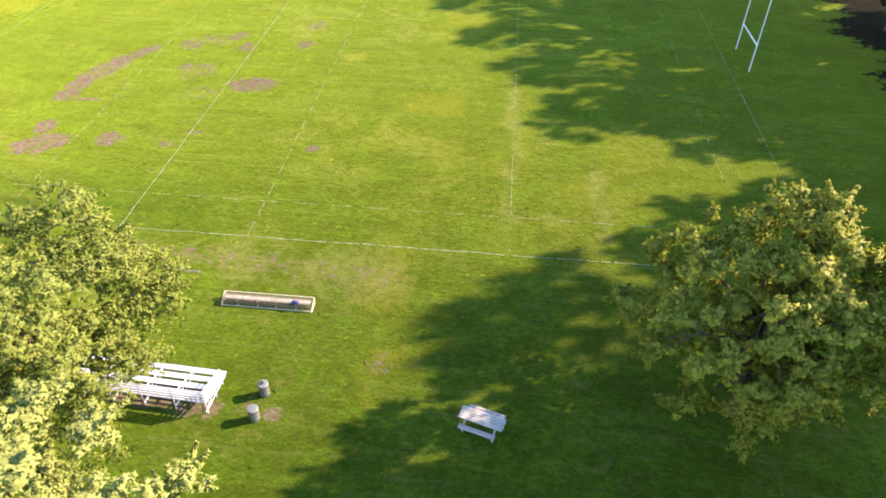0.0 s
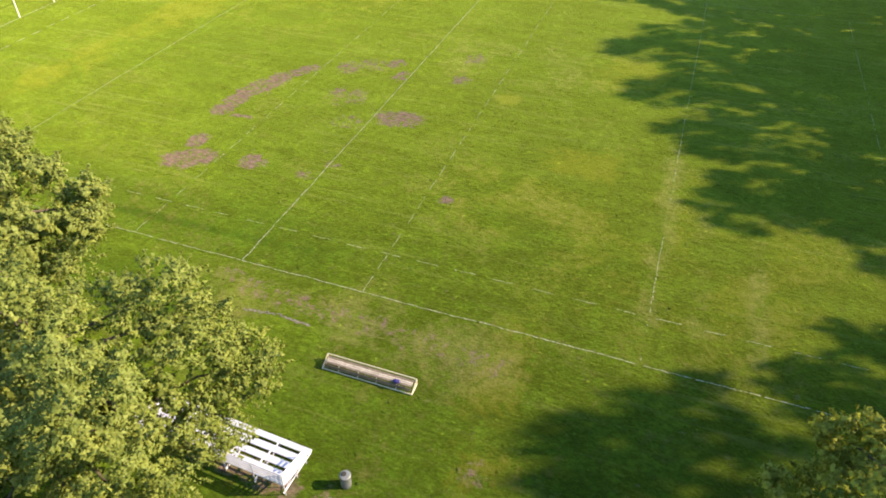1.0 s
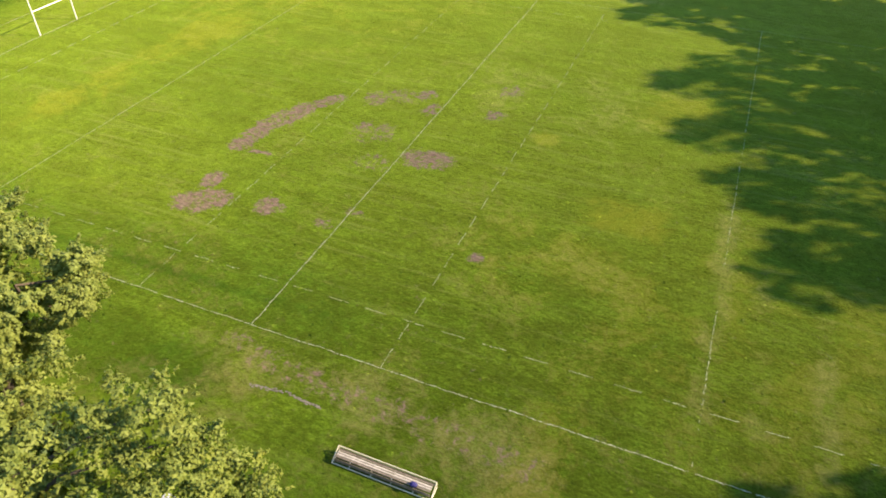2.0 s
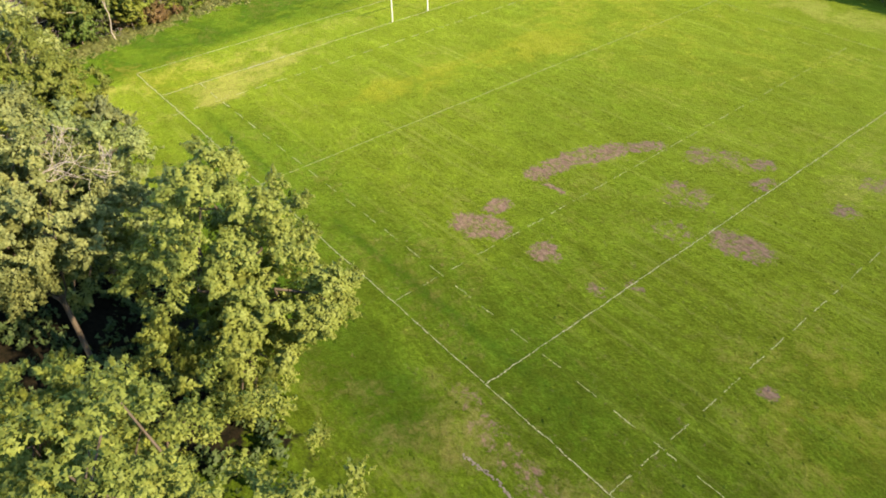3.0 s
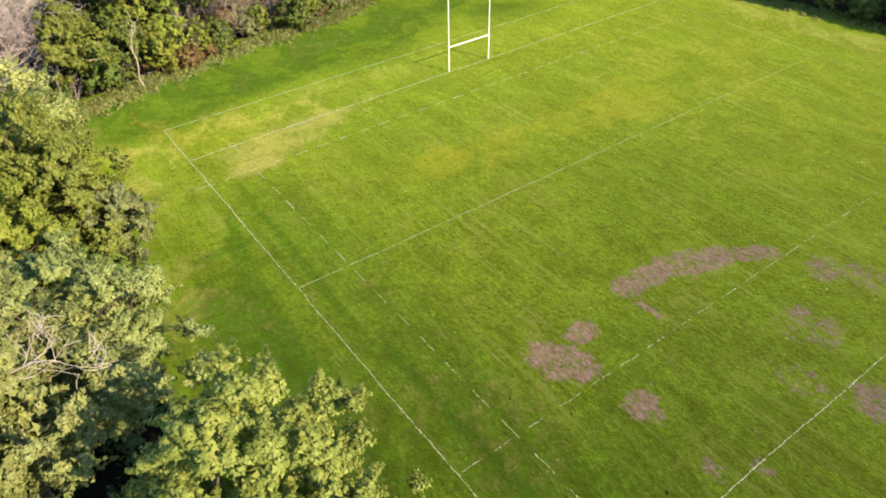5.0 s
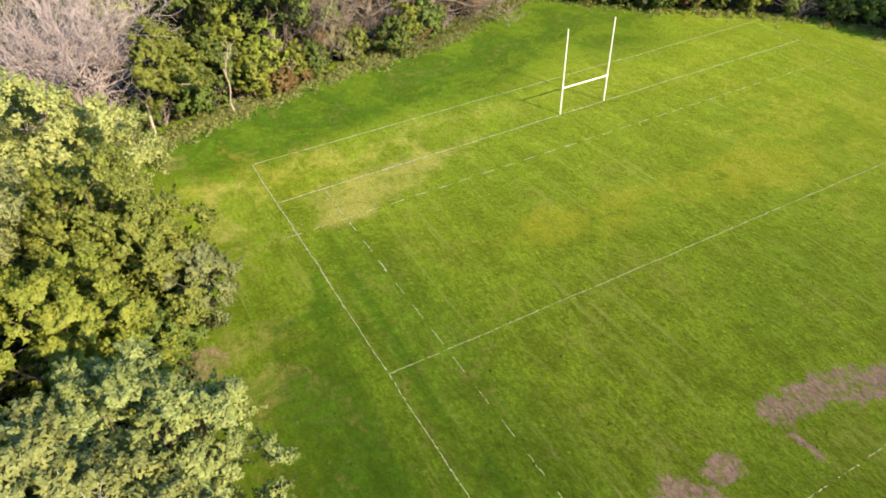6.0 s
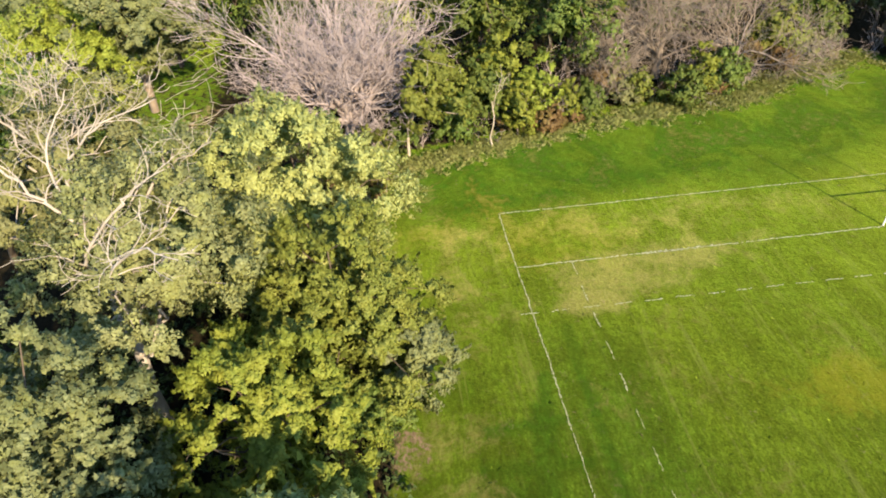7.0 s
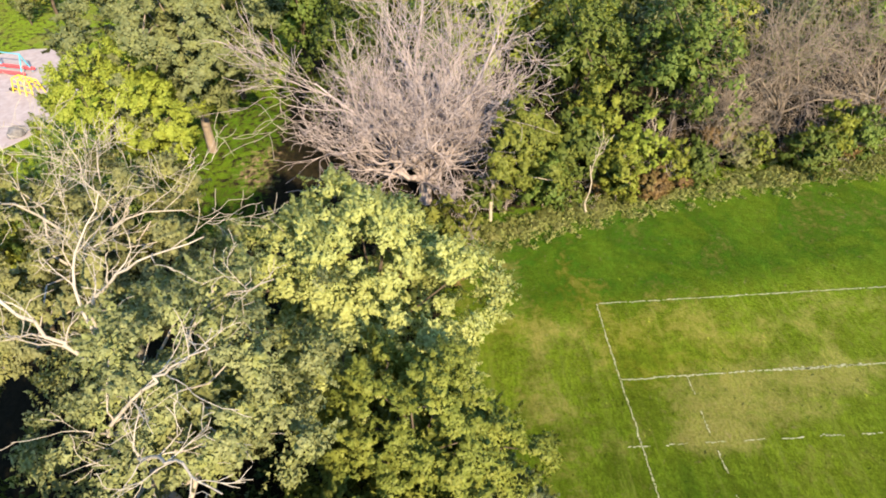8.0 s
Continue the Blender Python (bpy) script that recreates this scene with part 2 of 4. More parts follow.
L_SAGE = leaf_material("pale_sage_leaves", (0.092, 0.100, 0.048), (0.258, 0.262, 0.132), (0.262, 0.268, 0.092), 0.5)
L_DARK = leaf_material("dark_green_leaves", (0.0253, 0.0448, 0.0145), (0.0831, 0.112, 0.0433), (0.0867, 0.116, 0.0361), 0.36)
L_RUST = leaf_material("rusty_leaves", (0.085, 0.052, 0.028), (0.20, 0.135, 0.062), (0.17, 0.15, 0.045), 0.4)
L_WEED = leaf_material("verge_weeds", (0.135, 0.162, 0.048), (0.310, 0.340, 0.125), (0.340, 0.335, 0.155), 0.4)


# ---- mesh helpers ----
def fill(name, verts, faces, mat, smooth=False):
    """A mesh from arrays of corners and of equal-sided faces."""
    verts, faces = np.asarray(verts, float), np.asarray(faces, int)
    me = bpy.data.meshes.new(name)
    me.vertices.add(len(verts))
    me.vertices.foreach_set("co", verts.ravel())
    n, k = faces.shape
    me.loops.add(n * k)
    me.loops.foreach_set("vertex_index", faces.ravel())
    me.polygons.add(n)
    me.polygons.foreach_set("loop_start", np.arange(n) * k)
    me.polygons.foreach_set("use_smooth", np.full(n, smooth))
    me.update(calc_edges=True)
    me.materials.append(mat)
    return me


def thing(name, x, y, label, category, group="", kind="", z=0.0, turn=0.0):
    ob = new(name)
    ob.empty_display_size = 0.3
    ob.matrix_basis = pose(x, y, z, 0, 0, turn)
    return tagged(ob, label, category, group, kind)


def part(name, data, parent, label="", mat=None):
    """Links a mesh or a bmesh as one mesh object under a thing or a part."""
    if isinstance(data, bmesh.types.BMesh):
        me = bpy.data.meshes.new(name)
        data.to_mesh(me)
        data.free()
        me.materials.append(mat)
        data = me
    ob = new(name, data)
    ob.parent = parent
    return tagged(ob, label)


def box(bm, cx, cy, cz, sx, sy, sz, bevel=0.01, m=None):
    """Adds a bevelled block to a bmesh."""
    made = bmesh.ops.create_cube(bm, size=1.0)["verts"]
    bmesh.ops.transform(bm, matrix=(m or Matrix()) @ Matrix.Translation((cx, cy, cz)) @ Matrix.Diagonal((sx, sy, sz, 1)), verts=made)
    if bevel:
        edges = list({e for v in made for e in v.link_edges})
        bmesh.ops.bevel(bm, geom=edges, offset=bevel, segments=1, affect="EDGES")
    return bm


def rod(bm, a, b, r, sides=8, r2=None):
    """Adds a straight round bar from a to b."""
    a, b = Vector(a), Vector(b)
    m = Matrix.Translation((a + b) / 2) @ (b - a).to_track_quat("Z", "Y").to_matrix().to_4x4()
    bmesh.ops.create_cone(bm, cap_ends=True, segments=sides, radius1=r, radius2=r if r2 is None else r2, depth=(b - a).length, matrix=m)
    return bm


def tubes(name, segs, mat, sides=5):
    """One mesh of tapered bars; segs: rows of (start, end, radius, radius)."""
    a = np.array([s[0] for s in segs], float)
    b = np.array([s[1] for s in segs], float)
    ra, rb = np.array([s[2] for s in segs])[:, None], np.array([s[3] for s in segs])[:, None]
    d = b - a
    d /= np.linalg.norm(d, axis=1)[:, None] + 1e-9
    ref = np.where(np.abs(d[:, 2:3]) < 0.9, np.array([[0, 0, 1.0]]), np.array([[1.0, 0, 0]]))
    u = np.cross(d, ref)
    u /= np.linalg.norm(u, axis=1)[:, None]
    v = np.cross(d, u)
    rings = []
    for i in range(sides):
        w = 2 * math.pi * i / sides
        o = u * math.cos(w) + v * math.sin(w)
        rings += [a + o * ra, b + o * rb]
    verts = np.stack(rings, 1).reshape(-1, 3)
    base = np.arange(len(segs))[:, None] * 2 * sides
    faces = np.concatenate([base + np.array([[2 * i, 2 * ((i + 1) % sides), 2 * ((i + 1) % sides) + 1, 2 * i + 1]]) for i in range(sides)])
    return fill(name, verts, faces, mat, True)


def leaves(name, spots, count, size, mat, rng, droop=0.0, flat=0.85, long=1.6, sprigs=9, spike=1.1, core=0, round_by=0.6, middle=None):
    """One mesh of leaves on sprigs that stand out from clumps; core: how many large shaded ones fill the middle; spots: rows of x, y, z, radius;
    round_by: how far the shading of a leaf follows the clump that it grows on."""
    spots = np.asarray(spots, float)
    share = spots[:, 3] ** 2 * np.where(spots[:, 2] > np.percentile(spots[:, 2], 30), 1.0, 0.6)
    mid = spots[:, :3].mean(0) if middle is None else np.asarray(middle, float)
    out = spots[:, :3] - mid
    out /= np.linalg.norm(out, axis=1)[:, None] + 1e-6
    way = rng.normal(size=(len(spots), sprigs, 3)) + 0.75 * out[:, None, :] + np.array([0, 0, 0.55 - 1.1 * droop])
    way /= np.linalg.norm(way, axis=2)[:, :, None]
    reach = 0.65 + 0.6 * rng.random((len(spots), sprigs))
    pick, twig = rng.choice(len(spots), count, p=share / share.sum()), rng.integers(sprigs, size=count)
    c, r, sd = spots[pick, :3], spots[pick, 3:4], way[pick, twig]
    u = rng.random((count, 1)) ** 0.6 * spike * reach[pick, twig][:, None]
    d = rng.normal(size=(count, 3))
    d /= np.linalg.norm(d, axis=1)[:, None]
    p = c + (sd * u + d * 0.34 * np.clip(1.25 - u, 0.12, 1)) * r * np.array([[1, 1, flat]])
    n = 0.75 * (p - c) / r + 0.35 * d + 0.35 * out[pick] + rng.normal(size=(count, 3)) * 0.3 + np.array([[0, 0, 0.4]])
    n /= np.linalg.norm(n, axis=1)[:, None]
    t = np.cross(n, rng.normal(size=(count, 3))) + 0.5 * sd
    t[:, 2] -= droop
    t /= np.linalg.norm(t, axis=1)[:, None]
    s = np.cross(n, t)
    s /= np.linalg.norm(s, axis=1)[:, None] + 1e-6
    w = size * (0.55 + 0.9 * rng.random((count, 1)))
    half, length = w * 0.5, w * long * 0.5
    deep = np.arange(count)[:, None] < core
    half, length = half * np.where(deep, 2.6, 1.0), length * np.where(deep, 2.6, 1.0)
    p = np.where(deep, mid + (c - mid) * (0.12 + 0.42 * rng.random((count, 1))), p)
    verts = np.stack([p - t * length * 0.6 - s * half, p - t * length * 0.6 + s * half, p + t * length + n * w * 0.1], 1)
    face = np.cross(verts[:, 1] - verts[:, 0], verts[:, 2] - verts[:, 0])
    turn = (face * n).sum(1) < 0
    verts[turn] = verts[turn][:, ::-1]
    bulge = 0.9 * (p - c) / r + 0.5 * d + 0.55 * out[pick]
    bulge /= np.linalg.norm(bulge, axis=1)[:, None] + 1e-6
    shade = n * (1 - round_by) + bulge * round_by
    shade = np.where((shade * n).sum(1)[:, None] > 0.15, shade, n)
    shade /= np.linalg.norm(shade, axis=1)[:, None]
    me = fill(name, verts.reshape(-1, 3), np.arange(count * 3).reshape(-1, 3), mat, True)
    me.normals_split_custom_set_from_vertices(np.repeat(shade, 3, axis=0))
    return me


def crown_spots(rng, r, low, top, n, rc, hollow=0.5, lobes=0.25, peak=0.3, boughs=0):
    """Clump centres over an uneven egg; peak: how much it narrows upwards; boughs: how many rounded masses the crown is made of."""
    seed = rng.random(3) * 50
    heads = []
    for i in range(boughs):
        z = 1 - 1.75 * (i + 0.5) / boughs
        a = i * 2.39996 + rng.normal() * 0.35
        q = math.sqrt(max(0.0, 1 - z * z))
        heads.append((Vector((q * math.cos(a), q * math.sin(a), z)), 0.85 + 0.3 * rng.random()))
    width = 1.9 / math.sqrt(boughs) if boughs else 1
    rows = []
    for i in range(n):
        z = 1 - 2 * (i + 0.5) / n
        a = i * 2.39996 + rng.normal() * 0.25
        q = math.sqrt(max(0.0, 1 - z * z))
        d = Vector((q * math.cos(a), q * math.sin(a), z))
        reach = 1 + lobes * 2.0 * noise.noise(d * 1.6 + Vector(seed))
        reach *= hollow + (1 - hollow) * rng.random() ** 0.45
        if boughs:
            near, size = min(((d.angle(h), w) for h, w in heads), key=lambda e: e[0] / e[1])
            reach *= 0.72 + 0.38 * math.sqrt(max(0.0, 1 - (near / (width * size)) ** 2)) * size
        wide = 1 - peak * max(0.0, d.z) + 0.1 * min(0.0, d.z)
        rows.append((d.x * r * reach * wide, d.y * r * reach * wide, (low + top) / 2 + d.z * (top - low) / 2 * min(1.05, reach), rc * (0.65 + 0.7 * rng.random())))
    return np.array(rows)


def bent(rng, a, b, r0, r1, steps=4, sway=0.08):
    """A crooked limb from a to b as short bars."""
    a, b = np.array(a, float), np.array(b, float)
    span = np.linalg.norm(b - a)
    pts = [a + (b - a) * i / steps + (rng.normal(size=3) * sway * span * math.sin(math.pi * i / steps) + np.array([0, 0, 0.1 * span * math.sin(math.pi * i / steps)])) for i in range(steps + 1)]
    return [(pts[i], pts[i + 1], r0 + (r1 - r0) * i / steps, r0 + (r1 - r0) * (i + 1) / steps) for i in range(steps)]


def sprout(rng, p, d, length, r, depth, segs, spread=0.55, kids=4, thin=0.012, lift=0.15):
    """A bare limb that forks again and again."""
    p, d = np.array(p, float), np.array(d, float) / np.linalg.norm(d)
    n = 5 if depth > 1 else 3
    q = p
    for i in range(n):
        e = d + rng.normal(size=3) * 0.26 + np.array([0, 0, lift * 0.3])
        e /= np.linalg.norm(e)
        nxt = q + e * length / n
        ra, rb = max(thin, r * (1 - 0.72 * i / n)), max(thin * 0.8, r * (1 - 0.72 * (i + 1) / n))
        segs.append((q, nxt, ra, rb))
        if depth > 0 and i > 0:
            for k in range(kids // 3 + (rng.random() < (kids % 3) / 3)):
                f = e + rng.normal(size=3) * spread + np.array([0, 0, lift])
                sprout(rng, q + (nxt - q) * rng.random(), f, length * (0.45 + 0.25 * rng.random()), rb * 0.6, depth - 1, segs, spread, kids, thin, lift)
        q, d = nxt, e
    return segs


def tree(name, x, y, top, r, low, mat, seed, label, count=22000, size=0.24, clumps=110, rc=1.15, bark=None, group="", bare=0, droop=0.0, trunk=None, peak=0.3, hollow=0.7, lobes=0.25, lean=(0, 0), boughs=(), snags=(), heads=16, round_by=0.72):
    """A broad-leaved tree: tapered trunk with limbs, and a crown of leafy clumps. boughs: rows of x, y, z, radius, clumps for limbs that reach out of the crown; snags: bleached dead limbs, each a row of places."""
    rng = np.random.default_rng(seed)
    bark = bark or M_BARK
    ob = thing(name, x, y, label, "tree" if "tree" in name else "shrub", group)
    spots = crown_spots(rng, r, low, top, clumps, rc, hollow, lobes, peak, heads)
    middle = (lean[0], lean[1], low + (top - low) * 0.42)
    spots[:, 0] += lean[0]
    spots[:, 1] += lean[1]
    girth = trunk or 0.016 * top + 0.02 * r
    fork = np.array([lean[0] * 0.6, lean[1] * 0.6, low + (top - low) * 0.62])
    segs = bent(rng, (0, 0, -0.15), fork, girth, girth * 0.45, 6, 0.025)
    for i in rng.choice(len(spots), min(len(spots), 9 if group else 22), replace=False):
        f = 0.35 + 0.6 * rng.random()
        segs += bent(rng, fork * f, spots[i, :3], girth * 0.42 * (1.2 - f), 0.025, 4)
    for bx, by, bz, br, n in boughs:
        q = crown_spots(rng, br, -br * 1.15, br * 1.15, n, rc * 0.85, 0.35, 0.3, 0.3)
        q[:, :3] += np.array([bx, by, bz])
        segs += bent(rng, fork * 0.75, (bx, by, bz), girth * 0.35, 0.04, 5)
        spots = np.concatenate([spots, q])
    part("trunk", tubes("trunk", segs, bark, 5 if group else 7), ob)
    for i in range(bare):
        a = 2.4 * i + rng.random()
        tilt = 0.5 + 0.7 * rng.random()
        d = np.array([math.cos(a) * math.sin(tilt), math.sin(a) * math.sin(tilt), math.cos(tilt)])
        start = fork * (0.8 + 0.25 * rng.random()) + d * r * 0.2
        segs = sprout(rng, start, d, r * (0.7 + 0.25 * rng.random()), 0.085, 3, [], 0.7, 4, 0.013, 0.1)
        part("bare_limb", tubes("bare_limb", segs, M_PALE, 4), ob, "leafless bleached limb")
    for places in snags:
        pts = [fork * 0.85] + [np.array(q, float) for q in places]
        pts = [pts[0] * 2 - pts[1]] + pts + [pts[-1] * 2 - pts[-2]]
        curve = []
        for a, b, c, d in zip(pts, pts[1:], pts[2:], pts[3:]):
            for f in np.arange(0, 1, 0.16):
                curve.append(0.5 * (2 * b + (c - a) * f + (2 * a - 5 * b + 4 * c - d) * f ** 2 + (3 * b - a - 3 * c + d) * f ** 3) + rng.normal(size=3) * 0.07)
        n, segs = len(curve), []
        for k in range(n - 1):
            thick = 0.11 * (1 - 0.82 * k / n)
            segs.append((curve[k], curve[k + 1], thick, 0.11 * (1 - 0.82 * (k + 1) / n)))
            if k > 3 and k % 3 != 1:
                on = (curve[k + 1] - curve[k]) / np.linalg.norm(curve[k + 1] - curve[k])
                side = np.cross(on, (0, 0, 1.0)) * (1 if k % 2 else -1)
                sprout(rng, curve[k], on + side * 0.8 + rng.normal(size=3) * 0.2 + np.array([0, 0, 0.2]), 1.2 + 1.5 * rng.random(), thick * 0.6, 2, segs, 0.45, 2, 0.012, 0.12)
        part("bare_limb", tubes("bare_limb", segs, M_PALE, 5), ob, "leafless bleached limb")
    part("crown", leaves("crown", spots, count, size, mat, rng, droop, core=count // 16, round_by=round_by, middle=middle), ob)
    return ob


# ---- ground ----
def ring(x, y, cx, cy, rx, ry, turn=0.0, soft=0.8):
    """1 inside an ellipse, falling to 0 across its rim."""
    c, s = math.cos(radians(turn)), math.sin(radians(turn))
    u, v = (x - cx) * c + (y - cy) * s, (y - cy) * c - (x - cx) * s
    q = np.sqrt((u / rx) ** 2 + (v / ry) ** 2)
    return np.clip((1 + soft - q) / soft, 0, 1)


def strip(x, y, ax, ay, bx, by, half, soft=1.0):
    """1 along a line, falling to 0 beyond half its width."""
    dx, dy = bx - ax, by - ay
    t = np.clip(((x - ax) * dx + (y - ay) * dy) / (dx * dx + dy * dy), 0, 1)
    q = np.hypot(x - ax - t * dx, y - ay - t * dy) / half
    return np.clip((1 + soft - q) / soft, 0, 1)


EDGE = [(-20.0, -9.5), (-31.0, -10.5), (-42.0, -7.5), (-52.0, -8.0), (-60.0, -8.5), (-65.7, -8.0), (-67.8, -0.4), (-70.9, 10.2), (-73.1, 29.0), (-77.2, 38.0), (-80.5, 47.5), (-74.0, 52.2), (-66.3, 58.5), (-62.4, 64.5), (-55.5, 71.0), (-49.0, 75.5), (-30.0, 78.8), (-18.0, 80.0)]


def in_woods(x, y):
    """How far inside the wood's edge, roughly, 0 to 1; also marks a half-shaded far lawn to darken it."""
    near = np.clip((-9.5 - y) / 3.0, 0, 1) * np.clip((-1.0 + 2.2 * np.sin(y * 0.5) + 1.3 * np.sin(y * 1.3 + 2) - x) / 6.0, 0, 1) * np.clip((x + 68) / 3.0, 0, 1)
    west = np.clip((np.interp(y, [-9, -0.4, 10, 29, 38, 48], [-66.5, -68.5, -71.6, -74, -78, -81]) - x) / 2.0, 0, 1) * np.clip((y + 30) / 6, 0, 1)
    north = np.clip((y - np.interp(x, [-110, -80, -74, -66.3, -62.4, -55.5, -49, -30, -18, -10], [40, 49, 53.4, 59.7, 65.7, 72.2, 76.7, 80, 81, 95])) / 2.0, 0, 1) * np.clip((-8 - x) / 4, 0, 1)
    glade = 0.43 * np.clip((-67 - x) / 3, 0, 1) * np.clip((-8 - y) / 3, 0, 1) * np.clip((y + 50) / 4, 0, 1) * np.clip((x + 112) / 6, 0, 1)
    # set wide of the trees, painting the corner's shade into the ground colour
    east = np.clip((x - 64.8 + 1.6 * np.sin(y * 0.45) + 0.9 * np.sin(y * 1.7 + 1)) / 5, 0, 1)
    # no wood here: darkens the far lawn's colour in place of its shade
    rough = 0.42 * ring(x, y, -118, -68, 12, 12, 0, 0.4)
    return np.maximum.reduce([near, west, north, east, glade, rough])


def wear(x, y):
    """How worn, dry, yellow, lush or littered the field is at places, with some shade put into the colour."""
    soil = np.maximum.reduce([ring(x, y, -12.0, 10.4, 1.9, 1.15, 30), ring(x, y, -13.1, 13.2, 0.7, 1.0), ring(x, y, -6.4, 11.9, 1.0, 0.85)])
    soil = np.maximum.reduce([soil, strip(x, y, -14.3, 19.0, -14.2, 23.0, 0.8), strip(x, y, -14.0, 23.0, -12.6, 27.0, 0.95), strip(x, y, -12.6, 27.0, -10.4, 30.6, 0.6)])
    soil = np.maximum.reduce([soil, 0.9 * strip(x, y, -14.5, 18.5, -10.8, 18.6, 0.22), 0.75 * ring(x, y, -6.9, 32.0, 1.0, 1.2), 0.62 * ring(x, y, -4.6, 33.5, 1.6, 1.2), 0.8 * ring(x, y, -2.3, 34.8, 0.8, 0.9)])
    soil = np.maximum.reduce([soil, 0.85 * ring(x, y, -0.7, 32.1, 0.7, 0.9), 0.58 * ring(x, y, -4.2, 26.0, 1.8, 1.5), 0.5 * ring(x, y, -1.8, 21.0, 1.4, 1.2)])
    soil = np.maximum.reduce([soil, ring(x, y, 2.5, 23.3, 1.9, 1.15, 10), ring(x, y, 11.3, 12.3, 0.42, 0.45), 0.62 * ring(x, y, 0.3, 13.8, 0.6, 0.4), 0.6 * ring(x, y, -1.3, 11.6, 0.8, 0.4)])
    soil = np.maximum.reduce([soil, 0.6 * ring(x, y, 0.2, -1.6, 1.2, 0.5), 0.52 * strip(x, y, 2.0, -2.2, 9.0, -2.6, 0.6), 0.48 * strip(x, y, 9.0, -2.6, 21.0, -3.4, 0.7), 0.8 * ring(x, y, 5.5, 39.0, 1.0, 1.0), 0.8 * ring(x, y, 5.5, 33.4, 0.8, 0.9)])
    soil = np.maximum.reduce([soil, 0.8 * strip(x, y, 3.0, -14.2, 12.2, -15.0, 0.55), 0.9 * ring(x, y, 15.9, -15.0, 0.45, 0.4), 0.7 * ring(x, y, 14.2, -14.9, 0.5, 0.4), 0.7 * ring(x, y, 21.2, -10.7, 0.6, 0.8)])
    soil = np.maximum.reduce([soil, 0.8 * ring(x, y, -35.8, -9.8, 1.4, 0.8), 0.6 * ring(x, y, -66.0, -9.5, 1.6, 1.6), 0.75 * ring(x, y, -79.0, -27.0, 3.0, 2.0), 0.75 * ring(x, y, -35.4, -11.9, 2.2, 1.5)])
    dry = np.maximum.reduce([1.05 * strip(x, y, -48.5, 4.5, -50.3, 14.0, 1.4, 1.6), 1.45 * ring(x, y, -50.2, 13.0, 0.7, 2.6, 0, 1.6), 1.6 * ring(x, y, -46.3, 4.6, 0.8, 1.5, 0, 1.6), 0.6 * strip(x, y, -50.3, 14, -51.5, 20, 1.2, 1.6), 0.5 * ring(x, y, -55.0, 14.0, 2.0, 6.0, 0, 1.6)])
    dry = np.maximum.reduce([dry, 0.65 * strip(x, y, -48, -3.0, -54, -3.5, 1.6, 1.6), 0.6 * strip(x, y, -58.5, -6.0, -63.5, -6.6, 0.9, 1.6), 0.42 * strip(x, y, 0, -2.6, 20, -3.2, 1.5, 1.6), 0.45 * ring(x, y, 10.0, 40, 6, 4, 0, 1.6), 0.2 * ring(x, y, 15, 11, 6, 3.5, 0, 1.6)])
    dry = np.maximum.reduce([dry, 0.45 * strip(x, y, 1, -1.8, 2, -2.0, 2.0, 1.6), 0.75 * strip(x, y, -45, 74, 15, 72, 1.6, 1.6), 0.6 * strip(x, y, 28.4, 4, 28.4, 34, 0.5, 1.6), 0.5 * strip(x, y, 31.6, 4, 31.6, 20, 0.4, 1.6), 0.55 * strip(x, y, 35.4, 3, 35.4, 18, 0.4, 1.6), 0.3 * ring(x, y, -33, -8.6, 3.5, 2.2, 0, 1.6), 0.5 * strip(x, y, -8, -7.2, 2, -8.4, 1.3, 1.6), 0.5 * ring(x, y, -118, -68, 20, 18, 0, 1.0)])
    gold = np.maximum.reduce([0.9 * ring(x, y, -36, 18.5, 1.4, 3.0, 0, 1.6), 0.7 * ring(x, y, -35, 23, 1.6, 4, 0, 1.6), 0.85 * ring(x, y, -34, 39, 2.5, 6, 0, 1.6), ring(x, y, 20.9, 21.5, 2.6, 1.6, 0, 1.6), 0.85 * ring(x, y, 22.6, 40.9, 2.6, 2.6, 0, 1.6), 0.9 * ring(x, y, 11.4, 31.1, 0.7, 0.7, 0, 1.6)])
    gold = np.maximum.reduce([gold, 0.4 * ring(x, y, -53, 5, 2.5, 5, 0, 1.6), 0.35 * ring(x, y, -58, -3, 4, 3, 0, 1.6), 0.45 * ring(x, y, -30, 55, 14, 8, 0, 1.6), 0.5 * ring(x, y, 17, 14, 4, 3, 0, 1.6), 0.5 * ring(x, y, 30, 13, 8, 6, 0, 1.6), 0.55 * ring(x, y, 21, -8, 1.2, 6, 0, 1.6)])
    # the rings at (-80, -29) and (-118, -68) paint shade into the grass colour
    lush_and_shade = np.maximum.reduce([
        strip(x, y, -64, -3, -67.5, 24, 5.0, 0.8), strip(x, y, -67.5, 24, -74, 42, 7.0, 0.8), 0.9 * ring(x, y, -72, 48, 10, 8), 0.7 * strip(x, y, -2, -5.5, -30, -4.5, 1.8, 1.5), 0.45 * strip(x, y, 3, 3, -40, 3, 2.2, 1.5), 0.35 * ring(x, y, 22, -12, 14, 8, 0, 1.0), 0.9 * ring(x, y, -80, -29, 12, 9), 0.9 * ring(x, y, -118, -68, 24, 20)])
    for ax, ay, bx, by in ((-40, -0.6, -21, -4.0), (-37.5, -1.6, -20, -5.2), (-36.4, -0.2, -36.2, -5.0), (-33.2, 0.6, -33.6, -5.6), (-30, -2.2, -12, -3.4), (-28, -3.6, -12, -4.8), (-44, 2.0, -24, 1.4), (-20, 2.0, 4, 2.6)):
        lush_and_shade = np.maximum(lush_and_shade, 0.75 * strip(x, y, ax, ay, bx, by, 0.32, 1.2))
